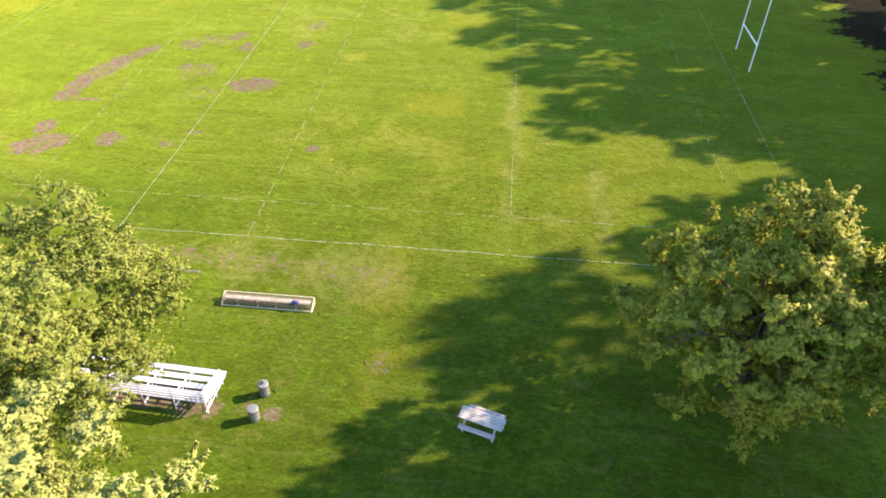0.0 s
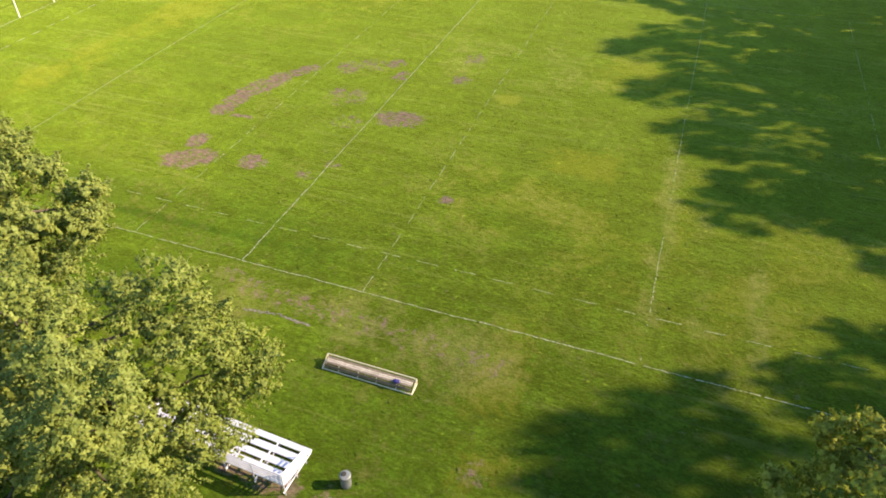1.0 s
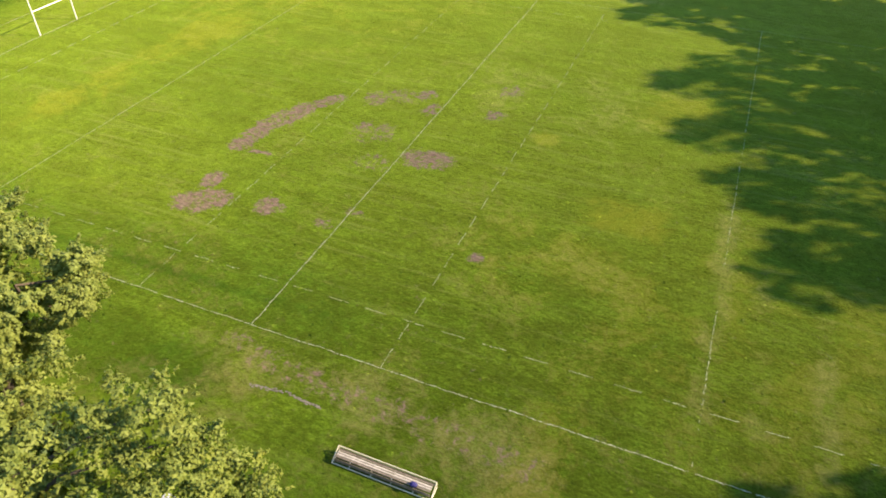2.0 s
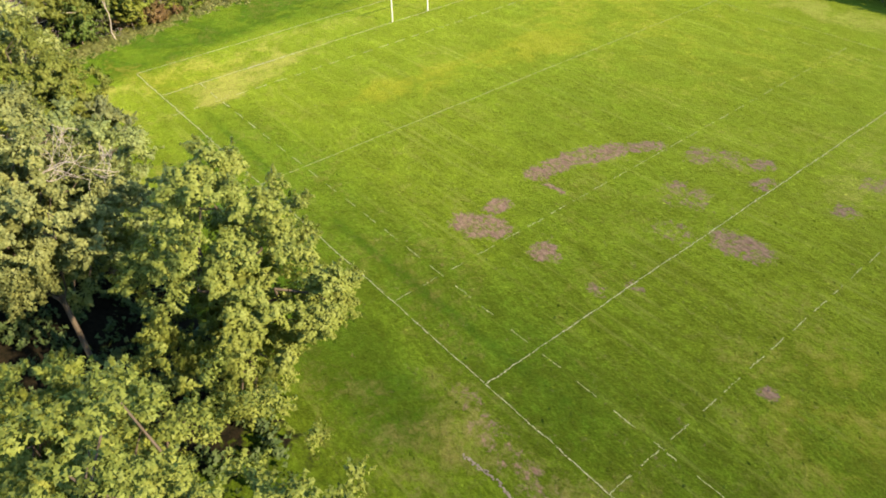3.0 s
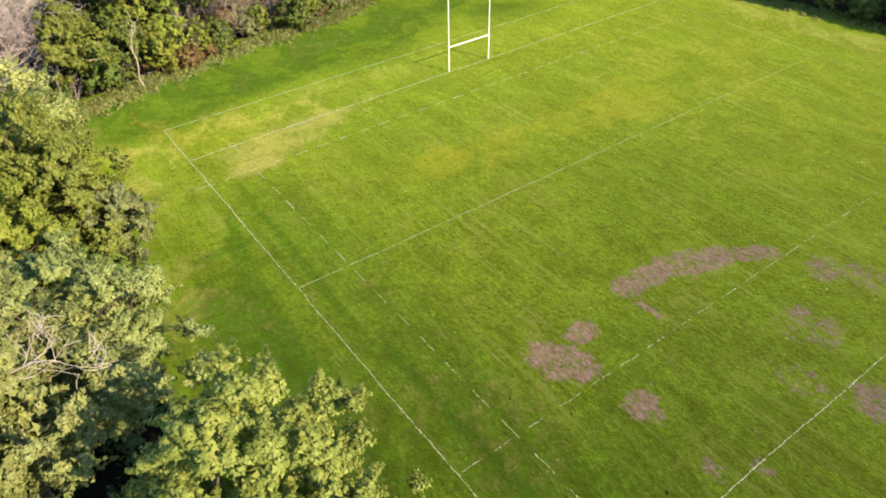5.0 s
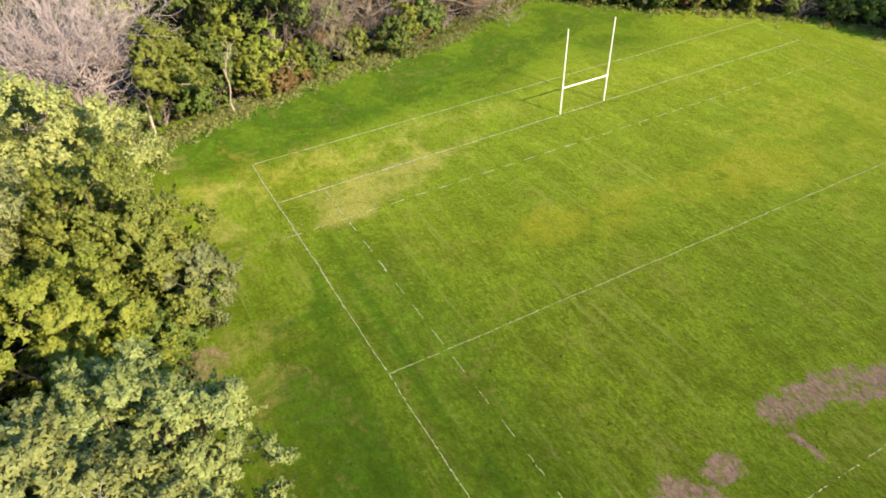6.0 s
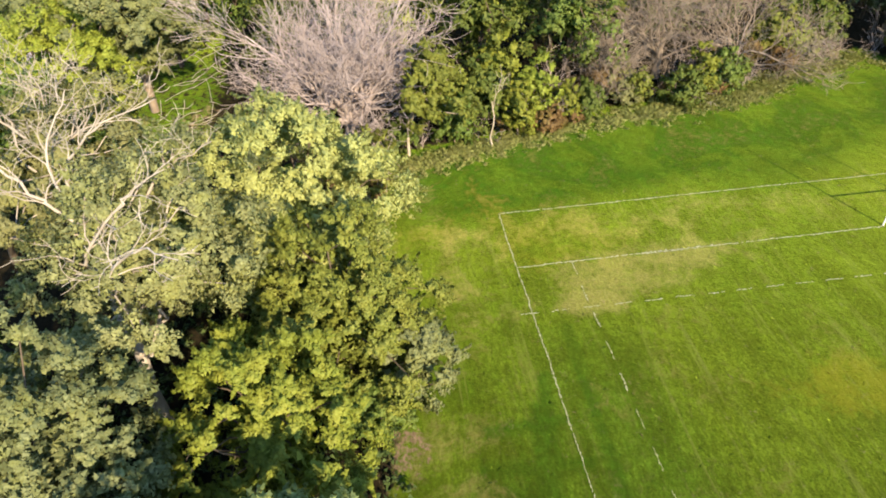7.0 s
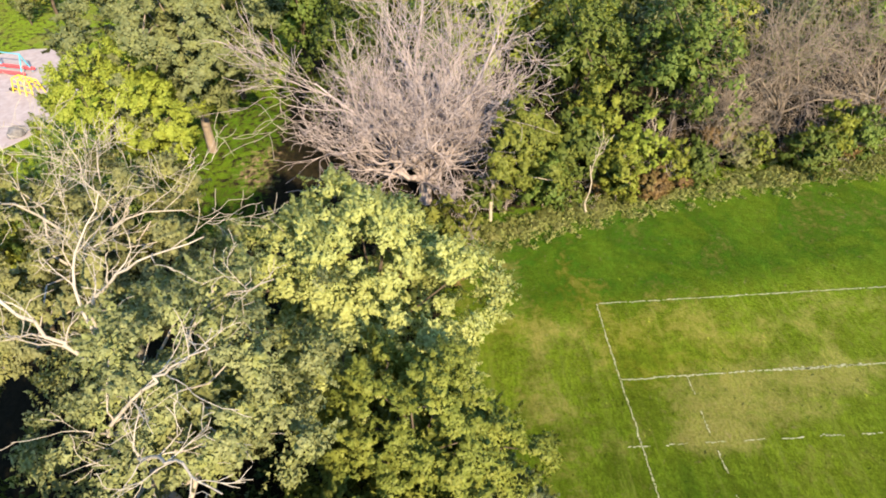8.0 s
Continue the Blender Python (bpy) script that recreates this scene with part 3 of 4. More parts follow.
    return {"soil": soil, "dry": dry, "gold": gold, "lush_and_shade": lush_and_shade, "litter": in_woods(x + 1.5 * (x < -64), y)}


def build_ground():
    xs = np.concatenate([[-2500, -900, -400, -220, -160], np.arange(-130, -16, 0.6), np.arange(-16, 16, 0.32), np.arange(16, 85.1, 0.6), [95, 110, 150, 250, 450, 900, 2500]])
    ys = np.concatenate([[-2500, -900, -400, -220, -140, -100], np.arange(-75, -8, 0.6), np.arange(-8, 36, 0.32), np.arange(36, 92.1, 0.6), [100, 120, 170, 260, 450, 900, 2500]])
    gx, gy = np.meshgrid(xs, ys)
    x, y = gx.ravel(), gy.ravel()
    nx, ny = len(xs), len(ys)
    i = (np.arange(ny - 1)[:, None] * nx + np.arange(nx - 1)[None, :]).ravel()
    me = fill("ground", np.stack([x, y, np.zeros_like(x)], 1), np.stack([i, i + 1, i + nx + 1, i + nx], 1), M_GROUND)
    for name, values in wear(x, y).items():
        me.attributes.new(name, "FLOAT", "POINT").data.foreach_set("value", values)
    return tagged(new("ground", me), "mown green sports field with worn and yellowed patches", "ground", kind="structure")


build_ground()


# ---- pitch markings ----
def marking(label, runs, wear_by=0.12, width=0.10, seed=0, mat=None, name="pitch_line", category="pitch line", group="pitch lines"):
    """Chalk on the grass, in small worn dabs with grass between them; runs: rows of start x, y and end x, y."""
    rng = np.random.default_rng(seed)
    verts = []
    for ax, ay, bx, by in runs:
        span = math.hypot(bx - ax, by - ay)
        ux, uy = (bx - ax) / span, (by - ay) / span
        s, off = 0.0, 0.0
        while s < span:
            off = 0.9 * off + rng.normal() * 0.010
            worn = noise.noise(Vector((ax + ux * s, ay + uy * s, 7)) * 0.3) + 0.6 * noise.noise(Vector((ax + ux * s, ay + uy * s, 2)) * 1.1)
            fade = wear_by * (0.9 + 2.2 * max(-0.2, worn))
            for k in range(2):
                if rng.random() > fade + 0.12:
                    long, half = 0.10 + 0.14 * rng.random(), width * (0.10 + 0.16 * rng.random())
                    mid, q, skew = off + rng.normal() * width * 0.15, s + 0.08 * rng.random(), rng.normal() * 0.015
                    for e, h in ((q, mid - half), (q, mid + half), (q + long, mid + half + skew), (q + long, mid - half + skew)):
                        verts.append((ax + ux * e - uy * h, ay + uy * e + ux * h, 0.018 + 0.003 * k))
            s += 0.13 + 0.05 * rng.random()
    me = fill(name, np.array(verts), np.arange(len(verts)).reshape(-1, 4), mat or M_CHALK)
    return tagged(new(name, me), label, category, group, "structure")


def dashes(ax, ay, bx, by, dash, gap):
    span = math.hypot(bx - ax, by - ay)
    n = int(span / (dash + gap))
    ux, uy = (bx - ax) / span, (by - ay) / span
    return [(ax + ux * i * (dash + gap), ay + uy * i * (dash + gap), ax + ux * (i * (dash + gap) + dash), ay + uy * (i * (dash + gap) + dash)) for i in range(n)]


FAR = 66.4
marking("white chalk touchline along the near side of the pitch", [(-36, 0, 50.7, 0)], 0.09, 0.10, 1)
marking("fresh white chalk touchline at the corner of the pitch", [(-57.9, 0, -36, 0)], 0.03, 0.15, 17)
marking("faint white chalk touchline along the far side", [(-28.7, FAR, 50.7, FAR)], 0.3, 0.10, 2, M_FAINT)
marking("white chalk touchline at the far corner of the pitch", [(-57.9, FAR, -28.7, FAR)], 0.08, 0.13, 19, M_FAINT)
marking("white chalk halfway line across the pitch", [(0, 0, 0.3, FAR)], 0.06, 0.10, 3)
marking("white chalk dead-ball line behind the goal posts", [(-57.9, 0, -57.9, FAR)], 0.03, 0.17, 4)
marking("white chalk try line under the goal posts", [(-50.75, 0, -50.95, FAR)], 0.02, 0.19, 5)
marking("broken chalk line five metres from the try line", dashes(-45.7, -0.9, -45.3, FAR, 1.25, 1.05), 0.10, 0.15, 6)
marking("faint chalk line across the pitch between posts and halfway", [(-28.75, 0, -28.2, FAR)], 0.14, 0.12, 7, M_FAINT)
marking("broken chalk line ten metres from halfway", dashes(-9.5, 0, -9.6, FAR, 1.6, 1.0), 0.3, 0.10, 8, M_FAINT)
marking("broken chalk line ten metres from halfway", dashes(9.6, 0, 9.6, FAR, 1.6, 1.0), 0.25, 0.10, 9, M_FAINT)
marking("faint chalk line across the pitch between posts and halfway", [(28.5, 0, 28.7, FAR)], 0.45, 0.10, 10, M_FAINT)
marking("broken chalk line five metres inside the touchline", dashes(-36.55, 4.3, 46, 4.45, 1.5, 1.35), 0.12, 0.095, 11, M_FAINT)
marking("fresh broken chalk line five metres inside the touchline", dashes(-50.8, 4.3, -36.5, 4.3, 1.5, 1.35), 0.05, 0.13, 18)
marking("broken chalk line five metres inside the far touchline", dashes(-50.8, FAR - 4.4, 46, FAR - 4.4, 1.5, 1.35), 0.35, 0.10, 12, M_FAINT)
marking("faint chalk line across the pitch near the shaded end", [(45.7, 0, 45.9, FAR)], 0.5, 0.09, 13, M_FAINT)
marking("white chalk try line at the shaded end", [(50.7, 0, 50.9, FAR)], 0.3, 0.1, 14)
marking("fresh thick chalk on part of the try line", [(-50.79, 9.5, -50.81, 15.8)], 0.10, 0.30, 15)
marking("pale dried mud in a short rut beside the touchline", [(2.8, -4.3, 5.2, -3.95), (5.2, -3.95, 7.6, -4.12)], 0.02, 0.3, 16, M_MUD, "mud_rut", "rut", "bare ruts")


# ---- goal posts ----
def goal(x, y0, y1, turn, label):
    """An H of two tall uprights and a crossbar."""
    ob = thing("goal_posts", x, (y0 + y1) / 2, label, "goal posts", "goal posts at both ends")
    h = (y1 - y0) / 2
    for s in (-1, 1):
        bm = rod(bmesh.new(), (0, s * h, -0.1), (0, s * h, 3.4), 0.062, 10)
        rod(bm, (0, s * h, 3.4), (0, s * h, TOP), 0.057, 10, 0.046)
        bmesh.ops.create_uvsphere(bm, u_segments=8, v_segments=4, radius=0.046, matrix=Matrix.Translation((0, s * h, TOP)))
        rod(bm, (0, s * h, 2.68), (0, s * h, 3.02), 0.078, 10)
        part("upright", bm, ob, mat=M_POST)
    part("crossbar", rod(bmesh.new(), (0, -h, 2.85), (0, h, 2.85), 0.056, 10), ob, mat=M_POST)
    return ob


TOP = 8.9
goal(-51.0, 30.35, 36.05, 0, "white steel rugby goal posts standing on the try line")
goal(52.8, 32.6, 38.4, 0, "white steel rugby goal posts in the trees' shade")


# ---- seats, table and bins by the touchline ----
def bleachers(x0, x1):
    ob = thing("bleachers", x0, -12.35, "low white aluminium bleachers with back and end railings", "bleachers", turn=-3)
    n, run, rise = x1 - x0, 0.70, 0.21
    for i in range(4):
        part("seat_plank", box(bmesh.new(), n / 2, -run * i, 0.34 + rise * i, n, 0.36, 0.045, 0.008), ob, mat=M_ALU)
        if i:
            part("foot_plank", box(bmesh.new(), n / 2, -run * i + 0.27, 0.12 + rise * i, n, 0.13, 0.03, 0.006), ob, mat=M_ALU)
    back = -run * 3 - 0.42
    for k in range(6):
        x = 0.12 + (n - 0.24) * k / 5
        bm = bmesh.new()
        rod(bm, (x, 0.15, 0.04), (x, back, 0.04), 0.03, 6)
        for i in range(4):
            rod(bm, (x, -run * i, 0.04), (x, -run * i, 0.33 + rise * i), 0.025, 6)
            if i < 3:
                box(bm, x, -run * (i + 0.5), 0.35 + rise * i, 0.09, 0.40, 0.05, 0.005)
        rod(bm, (x, back, 0.1), (x, -run, 0.6), 0.02, 6)
        part("support_frame", bm, ob, mat=M_ALU)
        part("rail_post", rod(bmesh.new(), (n * k / 5, back, 0.0), (n * k / 5, back, 1.80), 0.028, 6), ob, mat=M_ALU)
    for i in range(5):
        z = 0.92 + 0.21 * i
        part("back_rail", rod(bmesh.new(), (0, back, z), (n, back, z), 0.05, 6), ob, mat=M_ALU)
    for x in (0, n):
        for i in range(5):
            z = 0.92 + 0.21 * i
            part("end_rail", rod(bmesh.new(), (x, -run * 0.7, z - 0.50), (x, back, z), 0.05, 6), ob, mat=M_ALU)
        for y, z in ((-run * 0.7, 1.28), (-run * 2, 1.5)):
            part("rail_post", rod(bmesh.new(), (x, y, 0.0), (x, y, z), 0.028, 6), ob, mat=M_ALU)
    return ob


bleachers(3.2, 12.5)


def players_bench():
    ob = thing("players_bench", 13.15, -6.7, "long low bench with grey boards in a cream-painted frame", "bench")
    h = 2.95
    for y, wood in ((-0.15, M_SOIL_BOARD), (-0.01, M_PLANK), (0.13, M_PLANK), (0.27, M_SOIL_BOARD)):
        part("seat_board", box(bmesh.new(), 0, y, 0.44, 2 * h - 0.25, 0.105, 0.04, 0.008), ob, mat=wood)
    part("back_rail", box(bmesh.new(), 0, 0.44, 0.52, 2 * h, 0.045, 0.05, 0.01), ob, "cream painted rail", M_FRAME)
    part("front_runner", box(bmesh.new(), 0, -0.42, 0.09, 2 * h, 0.045, 0.06, 0.01), ob, "cream painted runner", M_FRAME)
    part("back_board", box(bmesh.new(), 0, 0.40, 0.30, 2 * h - 0.1, 0.035, 0.20, 0.006), ob, "dark weathered board", M_SOIL_BOARD)
    for z in (0.17, 0.32):
        part("front_board", box(bmesh.new(), 0, -0.27, z, 2 * h - 0.2, 0.03, 0.12, 0.006), ob, "dark weathered board", M_SOIL_BOARD)
    for s in (-1, 1):
        bm = bmesh.new()
        rod(bm, (s * h, -0.45, 0.10), (s * h, 0.46, 0.52), 0.028, 6)
        rod(bm, (s * h, 0.44, 0.0), (s * h, 0.44, 0.54), 0.025, 6)
        rod(bm, (s * h, -0.42, 0.05), (s * h, 0.44, 0.05), 0.025, 6)
        part("end_frame", bm, ob, mat=M_FRAME)
    for x in (-1.9, -0.6, 0.6, 1.9):
        for y in (-0.2, 0.22):
            part("leg", rod(bmesh.new(), (x, y, 0.0), (x, y, 0.42), 0.03, 6), ob, mat=M_FRAME)
        part("strut", rod(bmesh.new(), (x, -0.42, 0.09), (x, -0.2, 0.20), 0.02, 6), ob, mat=M_FRAME)
    return ob


players_bench()


def jacket(x, y, z):
    bm = bmesh.new()
    bmesh.ops.create_icosphere(bm, subdivisions=3, radius=1.0)
    for v in bm.verts:
        w = 1 + 0.25 * noise.noise(v.co * 2.3)
        v.co = Vector((v.co.x * 0.22 * w, v.co.y * 0.15 * w, max(-0.02, v.co.z * 0.13 * w + 0.04)))
    me = bpy.data.meshes.new("jacket")
    bm.to_mesh(me)
    bm.free()
    me.materials.append(M_BLUE)
    ob = new("jacket", me)
    ob.location = (x, y, z)
    return tagged(ob, "crumpled dark blue jacket lying on the bench", "jacket")


jacket(15.0, -6.83, 0.48)


def picnic_table(x, y, turn):
    ob = thing("picnic_table", x, y, "pale grey wooden picnic table with fixed bench seats", "picnic table", turn=turn)
    for k in range(5):
        part("table_board", box(bmesh.new(), 0.03 * (k % 2), -0.34 + 0.17 * k, 0.75, 2.5, 0.155, 0.045, 0.008), ob, mat=M_TABLE)
    for s in (-1, 1):
        for k in (-1, 1):
            part("seat_board", box(bmesh.new(), 0.04 * s, s * 0.72 + k * 0.08, 0.45, 2.05, 0.145, 0.045, 0.008), ob, mat=M_TABLE)
    for x in (-0.85, 0.85):
        bm = bmesh.new()
        box(bm, x, 0, 0.40, 0.05, 1.75, 0.10, 0.006)
        box(bm, x, 0, 0.69, 0.05, 0.75, 0.08, 0.006)
        for s in (-1, 1):
            rod(bm, (x, s * 0.72, 0.0), (x, s * 0.26, 0.72), 0.055, 4)
        part("leg_frame", bm, ob, mat=M_TABLE)
        part("brace", rod(bmesh.new(), (x, 0, 0.42), (x * 0.3, 0, 0.72), 0.035, 4), ob, mat=M_TABLE)
    return ob


picnic_table(27.35, -14.65, -17)


def litter_bin(x, y, label, hooded):
    ob = thing("litter_bin", x, y, label, "litter bin", "bins beside the bleachers")
    bm = bmesh.new()
    rings = [(0.27, 0.0), (0.28, 0.02), (0.28, 0.27), (0.295, 0.29), (0.28, 0.31), (0.28, 0.55), (0.295, 0.57), (0.28, 0.59), (0.285, 0.84), (0.30, 0.86), (0.285, 0.88)]
    rows = [[bm.verts.new((r * math.cos(2 * math.pi * k / 20), r * math.sin(2 * math.pi * k / 20), z)) for k in range(20)] for r, z in rings]
    for a, b in zip(rows, rows[1:]):
        for k in range(20):
            bm.faces.new((a[k], a[(k + 1) % 20], b[(k + 1) % 20], b[k]))
    bm.faces.new(rows[0][::-1])
    part("drum", bm, ob, mat=M_DRUM)
    bm = bmesh.new()
    rows = [[bm.verts.new((r * math.cos(2 * math.pi * k / 20), r * math.sin(2 * math.pi * k / 20), z)) for k in range(20)] for r, z in ((0.31, 0.86), (0.31, 0.91), (0.27, 0.935), (0.13, 0.95))]
    for a, b in zip(rows, rows[1:]):
        for k in range(20):
            bm.faces.new((a[k], a[(k + 1) % 20], b[(k + 1) % 20], b[k]))
    bm.faces.new(rows[-1])
    lid = part("lid", bm, ob, "dull zinc lid", M_LID)
    if hooded:
        # a dark disc on the closed lid stands for the drum's unlit inside
        bm = bmesh.new()
        bmesh.ops.create_cone(bm, cap_ends=True, segments=14, radius1=0.145, radius2=0.135, depth=0.03, matrix=Matrix.Translation((-0.08, 0.02, 0.965)))
        part("opening", bm, lid, "round dark opening", M_DARK)
    return ob


litter_bin(15.05, -13.75, "galvanised steel drum bin with a round opening in its lid", True)
litter_bin(15.0, -15.45, "galvanised steel drum bin with a plain dull lid", False)

# ---- single trees, from the bleachers along the touchline ----
tree("broadleaf_tree", 3.6, -19.8, 17.3, 6.0, 1.8, L_HAZEL, 11, "olive-green broadleaf tree shading one end of the bleachers", 95000, 0.116, 190, 1.0, lobes=0.35, boughs=((5.0, 4.6, 11.6, 2.3, 36), (7.0, 5.3, 8.2, 1.7, 26), (6.2, 3.0, 6.4, 1.9, 30), (5.5, -1.5, 12.5, 2.6, 36), (5.5, 0.5, 8.0, 2.2, 26), (5.2, -0.5, 4.0, 2.2, 26)))
tree("broadleaf_tree", 12.4, -28.6, 16.8, 4.8, 2.0, L_GOLD, 12, "yellow-green broadleaf tree beside the bleachers", 55212, 0.131, 110, 0.95)
tree("broadleaf_tree", 41.0, -12.4, 13.6, 6.0, 1.0, L_SUNNY, 13, "round sunlit olive-green tree standing alone on the grass", 84000, 0.135, 210, 0.9, lobes=0.32, peak=0.4, boughs=((1.6, 1.0, 11.8, 1.2, 12), (4.6, 1.6, 9.2, 1.4, 12), (-4.4, 2.6, 9.0, 1.4, 12)))
tree("broadleaf_tree", -8.2, -11.3, 16.6, 4.8, 1.0, L_FRESH, 14, "broad fresh green tree with drooping outer twigs beside the touchline", 88000, 0.127, 210, 0.95, droop=0.35, lobes=0.28, lean=(0.3, 0.9), boughs=((4.0, 3.9, 8.6, 1.5, 16),))
tree("broadleaf_tree", -3.2, -21.4, 13.4, 4.2, 1.5, L_OLIVE, 15, "yellowish green tree behind the touchline trees", 55212, 0.125, 110, 0.95)
tree("broadleaf_tree", -17.3, -17.8, 18.4, 4.7, 6.0, L_PALE, 16, "tall pale olive-green tree with thin bare twigs", 84000, 0.135, 190, 1.0, bare=1, lobes=0.3, trunk=0.18)
tree("broadleaf_tree", -22.6, -13.8, 14.0, 5.0, 1.5, L_PALE, 17, "pale olive-green tree at the wood's edge", 67940, 0.125, 130, 0.95, lobes=0.14)
tree("broadleaf_tree", -28.8, -24.4, 18.8, 4.4, 3.0, L_GREY, 18, "tall grey-green tree in the wood beside the pitch", 58000, 0.14, 170, 1.0, lobes=0.3)
tree("broadleaf_tree", -33.2, -16.4, 12.6, 4.8, 0.8, L_LIME, 19, "low yellow-green tree at the wood's edge", 72240, 0.118, 140, 0.9)
tree("broadleaf_tree", -40.6, -12.7, 13.6, 5.3, 0.6, L_MOSS, 20, "dense mossy green tree leafed down to the grass", 84000, 0.127, 200, 0.9, lobes=0.22)
tree("broadleaf_tree", -50.2, -16.7, 14.8, 7.5, 1.0, L_LEMON, 21, "bright yellow-green tree at the corner of the wood", 125000, 0.142, 420, 1.05, lobes=0.25, peak=0.1, hollow=0.85, heads=26, round_by=0.88)
tree("broadleaf_tree", -39.4, -9.0, 7.4, 2.6, 0.4, L_GREY, 27, "dark grey-green bushy tree leafed down to the grass", 26000, 0.13, 70, 0.75, heads=9)
tree("leafy_shrub", -37.2, -11.6, 4.6, 1.9, 0.2, L_GREEN, 28, "bright green leafy shrub under taller trees", 14000, 0.13, 46, 0.6, heads=8, trunk=0.07)
tree("half_dead_tree", -39.8, -24.2, 18.4, 6.4, 8.8, L_SAGE, 22, "half-dead tree with bleached bare limbs above thin sage foliage", 46000, 0.125, 170, 1.0, bark=M_PALE, bare=0, lobes=0.4, hollow=0.6, lean=(-0.4, 2.1), snags=(((2.3, 0.6, 14.9), (3.0, 3.4, 18.4), (3.2, 5.6, 20.0)), ((-0.9, -1.6, 16.4), (-1.2, -3.8, 19.4), (-2.0, -6.0, 20.4)), ((-1.4, -0.6, 16.4), (-0.9, 1.4, 19.6), (-0.6, 5.0, 21.2)), ((-2.6, 3.0, 15.9), (-1.6, 6.8, 18.4)), ((3.0, 1.6, 14.4), (5.4, 4.2, 17.6), (7.2, 6.4, 18.2)), ((-4.0, -2.4, 16.4), (-6.6, -1.0, 19.4))))
tree("half_dead_tree", -51.0, -29.8, 17.2, 7.2, 7.0, L_SAGE, 23, "half-dead tree with grey twigs over pale foliage", 67940, 0.131, 140, 1.0, bark=M_PALE, bare=5, lobes=0.35)
tree("broadleaf_tree", -73.4, -37.0, 14.4, 6.4, 0.6, L_SPRING, 24, "bright lime-green tree near the playground", 96000, 0.125, 260, 0.95, lobes=0.22, hollow=0.8, heads=20, round_by=0.85)
tree("broadleaf_tree", -82.8, -32.9, 20.5, 9.8, 4.6, L_GREY, 25, "large dark green tree with a pale thick trunk", 84000, 0.2, 190, 1.45, bark=M_BRUSH, trunk=0.46)
tree("birch_tree", -68.7, -6.6, 11.6, 3.0, 3.0, L_HAZEL, 26, "olive-yellow tree with a thin whitish trunk at the wood's corner", 34600, 0.131, 60, 0.85, bark=M_BIRCH, trunk=0.16, lean=(0.8, 2.0), lobes=0.45, hollow=0.3)


def dead_tree(x, y, height, seed, label, limbs=9, spread=0.62, mat=None, depth=3, kids=4, thick=1.0, thin=0.015, wide=0.46, tall=0.12):
    """A leafless tree whose limbs fan out from low on the trunk, each forking into ever finer twigs."""
    rng = np.random.default_rng(seed)
    ob = thing("dead_tree", x, y, label, "tree")
    trunk = bent(rng, (0, 0, -0.1), (0, 0, height * 0.2), height * 0.026, height * 0.021, 3, 0.02)
    part("trunk", tubes("trunk", trunk, mat or M_DEAD, 9), ob)
    for i in range(limbs):
        a = 2.39996 * i + rng.normal() * 0.2
        tilt = spread * math.sqrt((i + 0.3) / limbs) * 1.25
        d = (math.cos(a) * math.sin(tilt), math.sin(a) * math.sin(tilt), math.cos(tilt))
        long = height * (wide + tall * max(0.0, 1 - tilt / 0.5) + 0.08 * rng.random())
        segs = sprout(rng, (0, 0, height * (0.16 - 0.07 * i / limbs)), d, long, height * 0.0125 * thick * (0.75 + 0.5 * rng.random()), depth, [], 0.46, kids, thin, 0.14)
        part("limb", tubes("limb", segs, mat or M_DEAD, 4), ob)
    return ob


dead_tree(-72.0, -12.0, 22, 31, "large leafless dead tree with a fan of pinkish grey twigs", 32, 0.86, kids=5, thick=0.95, thin=0.0165, wide=0.30, tall=0.42)
dead_tree(-80.5, 22.5, 18, 32, "leafless grey-brown tree inside the wood's edge", 9, 0.85, M_BRUSH, kids=5, thick=0.65)
dead_tree(-79.5, 31.0, 17, 33, "leafless grey-brown tree inside the wood's edge", 9, 0.85, M_BRUSH, kids=5, thick=0.65)
dead_tree(-76.5, 15.5, 10, 35, "small leafless grey tree at the wood's edge", 8, 0.9, M_BRUSH, kids=5, thick=0.7)


# ---- wood along the far end and the sides ----
def shrub_thing(name, seed, mat, label, r, top, count, size, clumps, bark=None):
    return tree(name, 0, 0, top, r, 0.15, mat, seed, label, count, size, clumps, 0.34 * r, bark=bark or M_BRUSH, group="shrubs along the wood's edge", trunk=0.06, hollow=0.35, peak=0.2, heads=7)


def brush_thing(seed, label, size, mat):
    """A leafless thicket of thin stems."""
    rng = np.random.default_rng(seed)
    ob = thing("bare_shrub", 0, 0, label, "shrub", "shrubs along the wood's edge")
    for i in range(7):
        a = rng.random() * 6.28
        segs = sprout(rng, (rng.normal() * 0.3, rng.normal() * 0.3, 0), (math.cos(a) * 0.6, math.sin(a) * 0.6, 1), size * (0.6 + 0.4 * rng.random()), 0.045, 2, [], 0.55, 4, 0.013, 0.1)
        part("stem", tubes("stem", segs, mat, 3), ob)
    return ob


def scatter(kinds, rows, seed, squash=0.25):
    """Copies of the given things at rows of x, y, size; the first of each kind is moved, not copied."""
    rng = np.random.default_rng(seed)
    fresh = list(kinds)
    for i, (x, y, s, k) in enumerate(rows):
        src = kinds[k]
        turn, wide = rng.random() * 360, s * (1 + squash * (rng.random() - 0.5))
        if src in fresh:
            fresh.remove(src)
            src.matrix_basis = pose(x, y, 0, 0, 0, turn)
            src.scale = (wide, wide, s)
        else:
            ob = copy_thing(src, pose(x, y, 0, 0, 0, turn))
            ob.scale = (wide, wide, s)
    for ob in fresh:
        ob.matrix_basis = pose(-100, 30 + 3 * kinds.index(ob), 0)


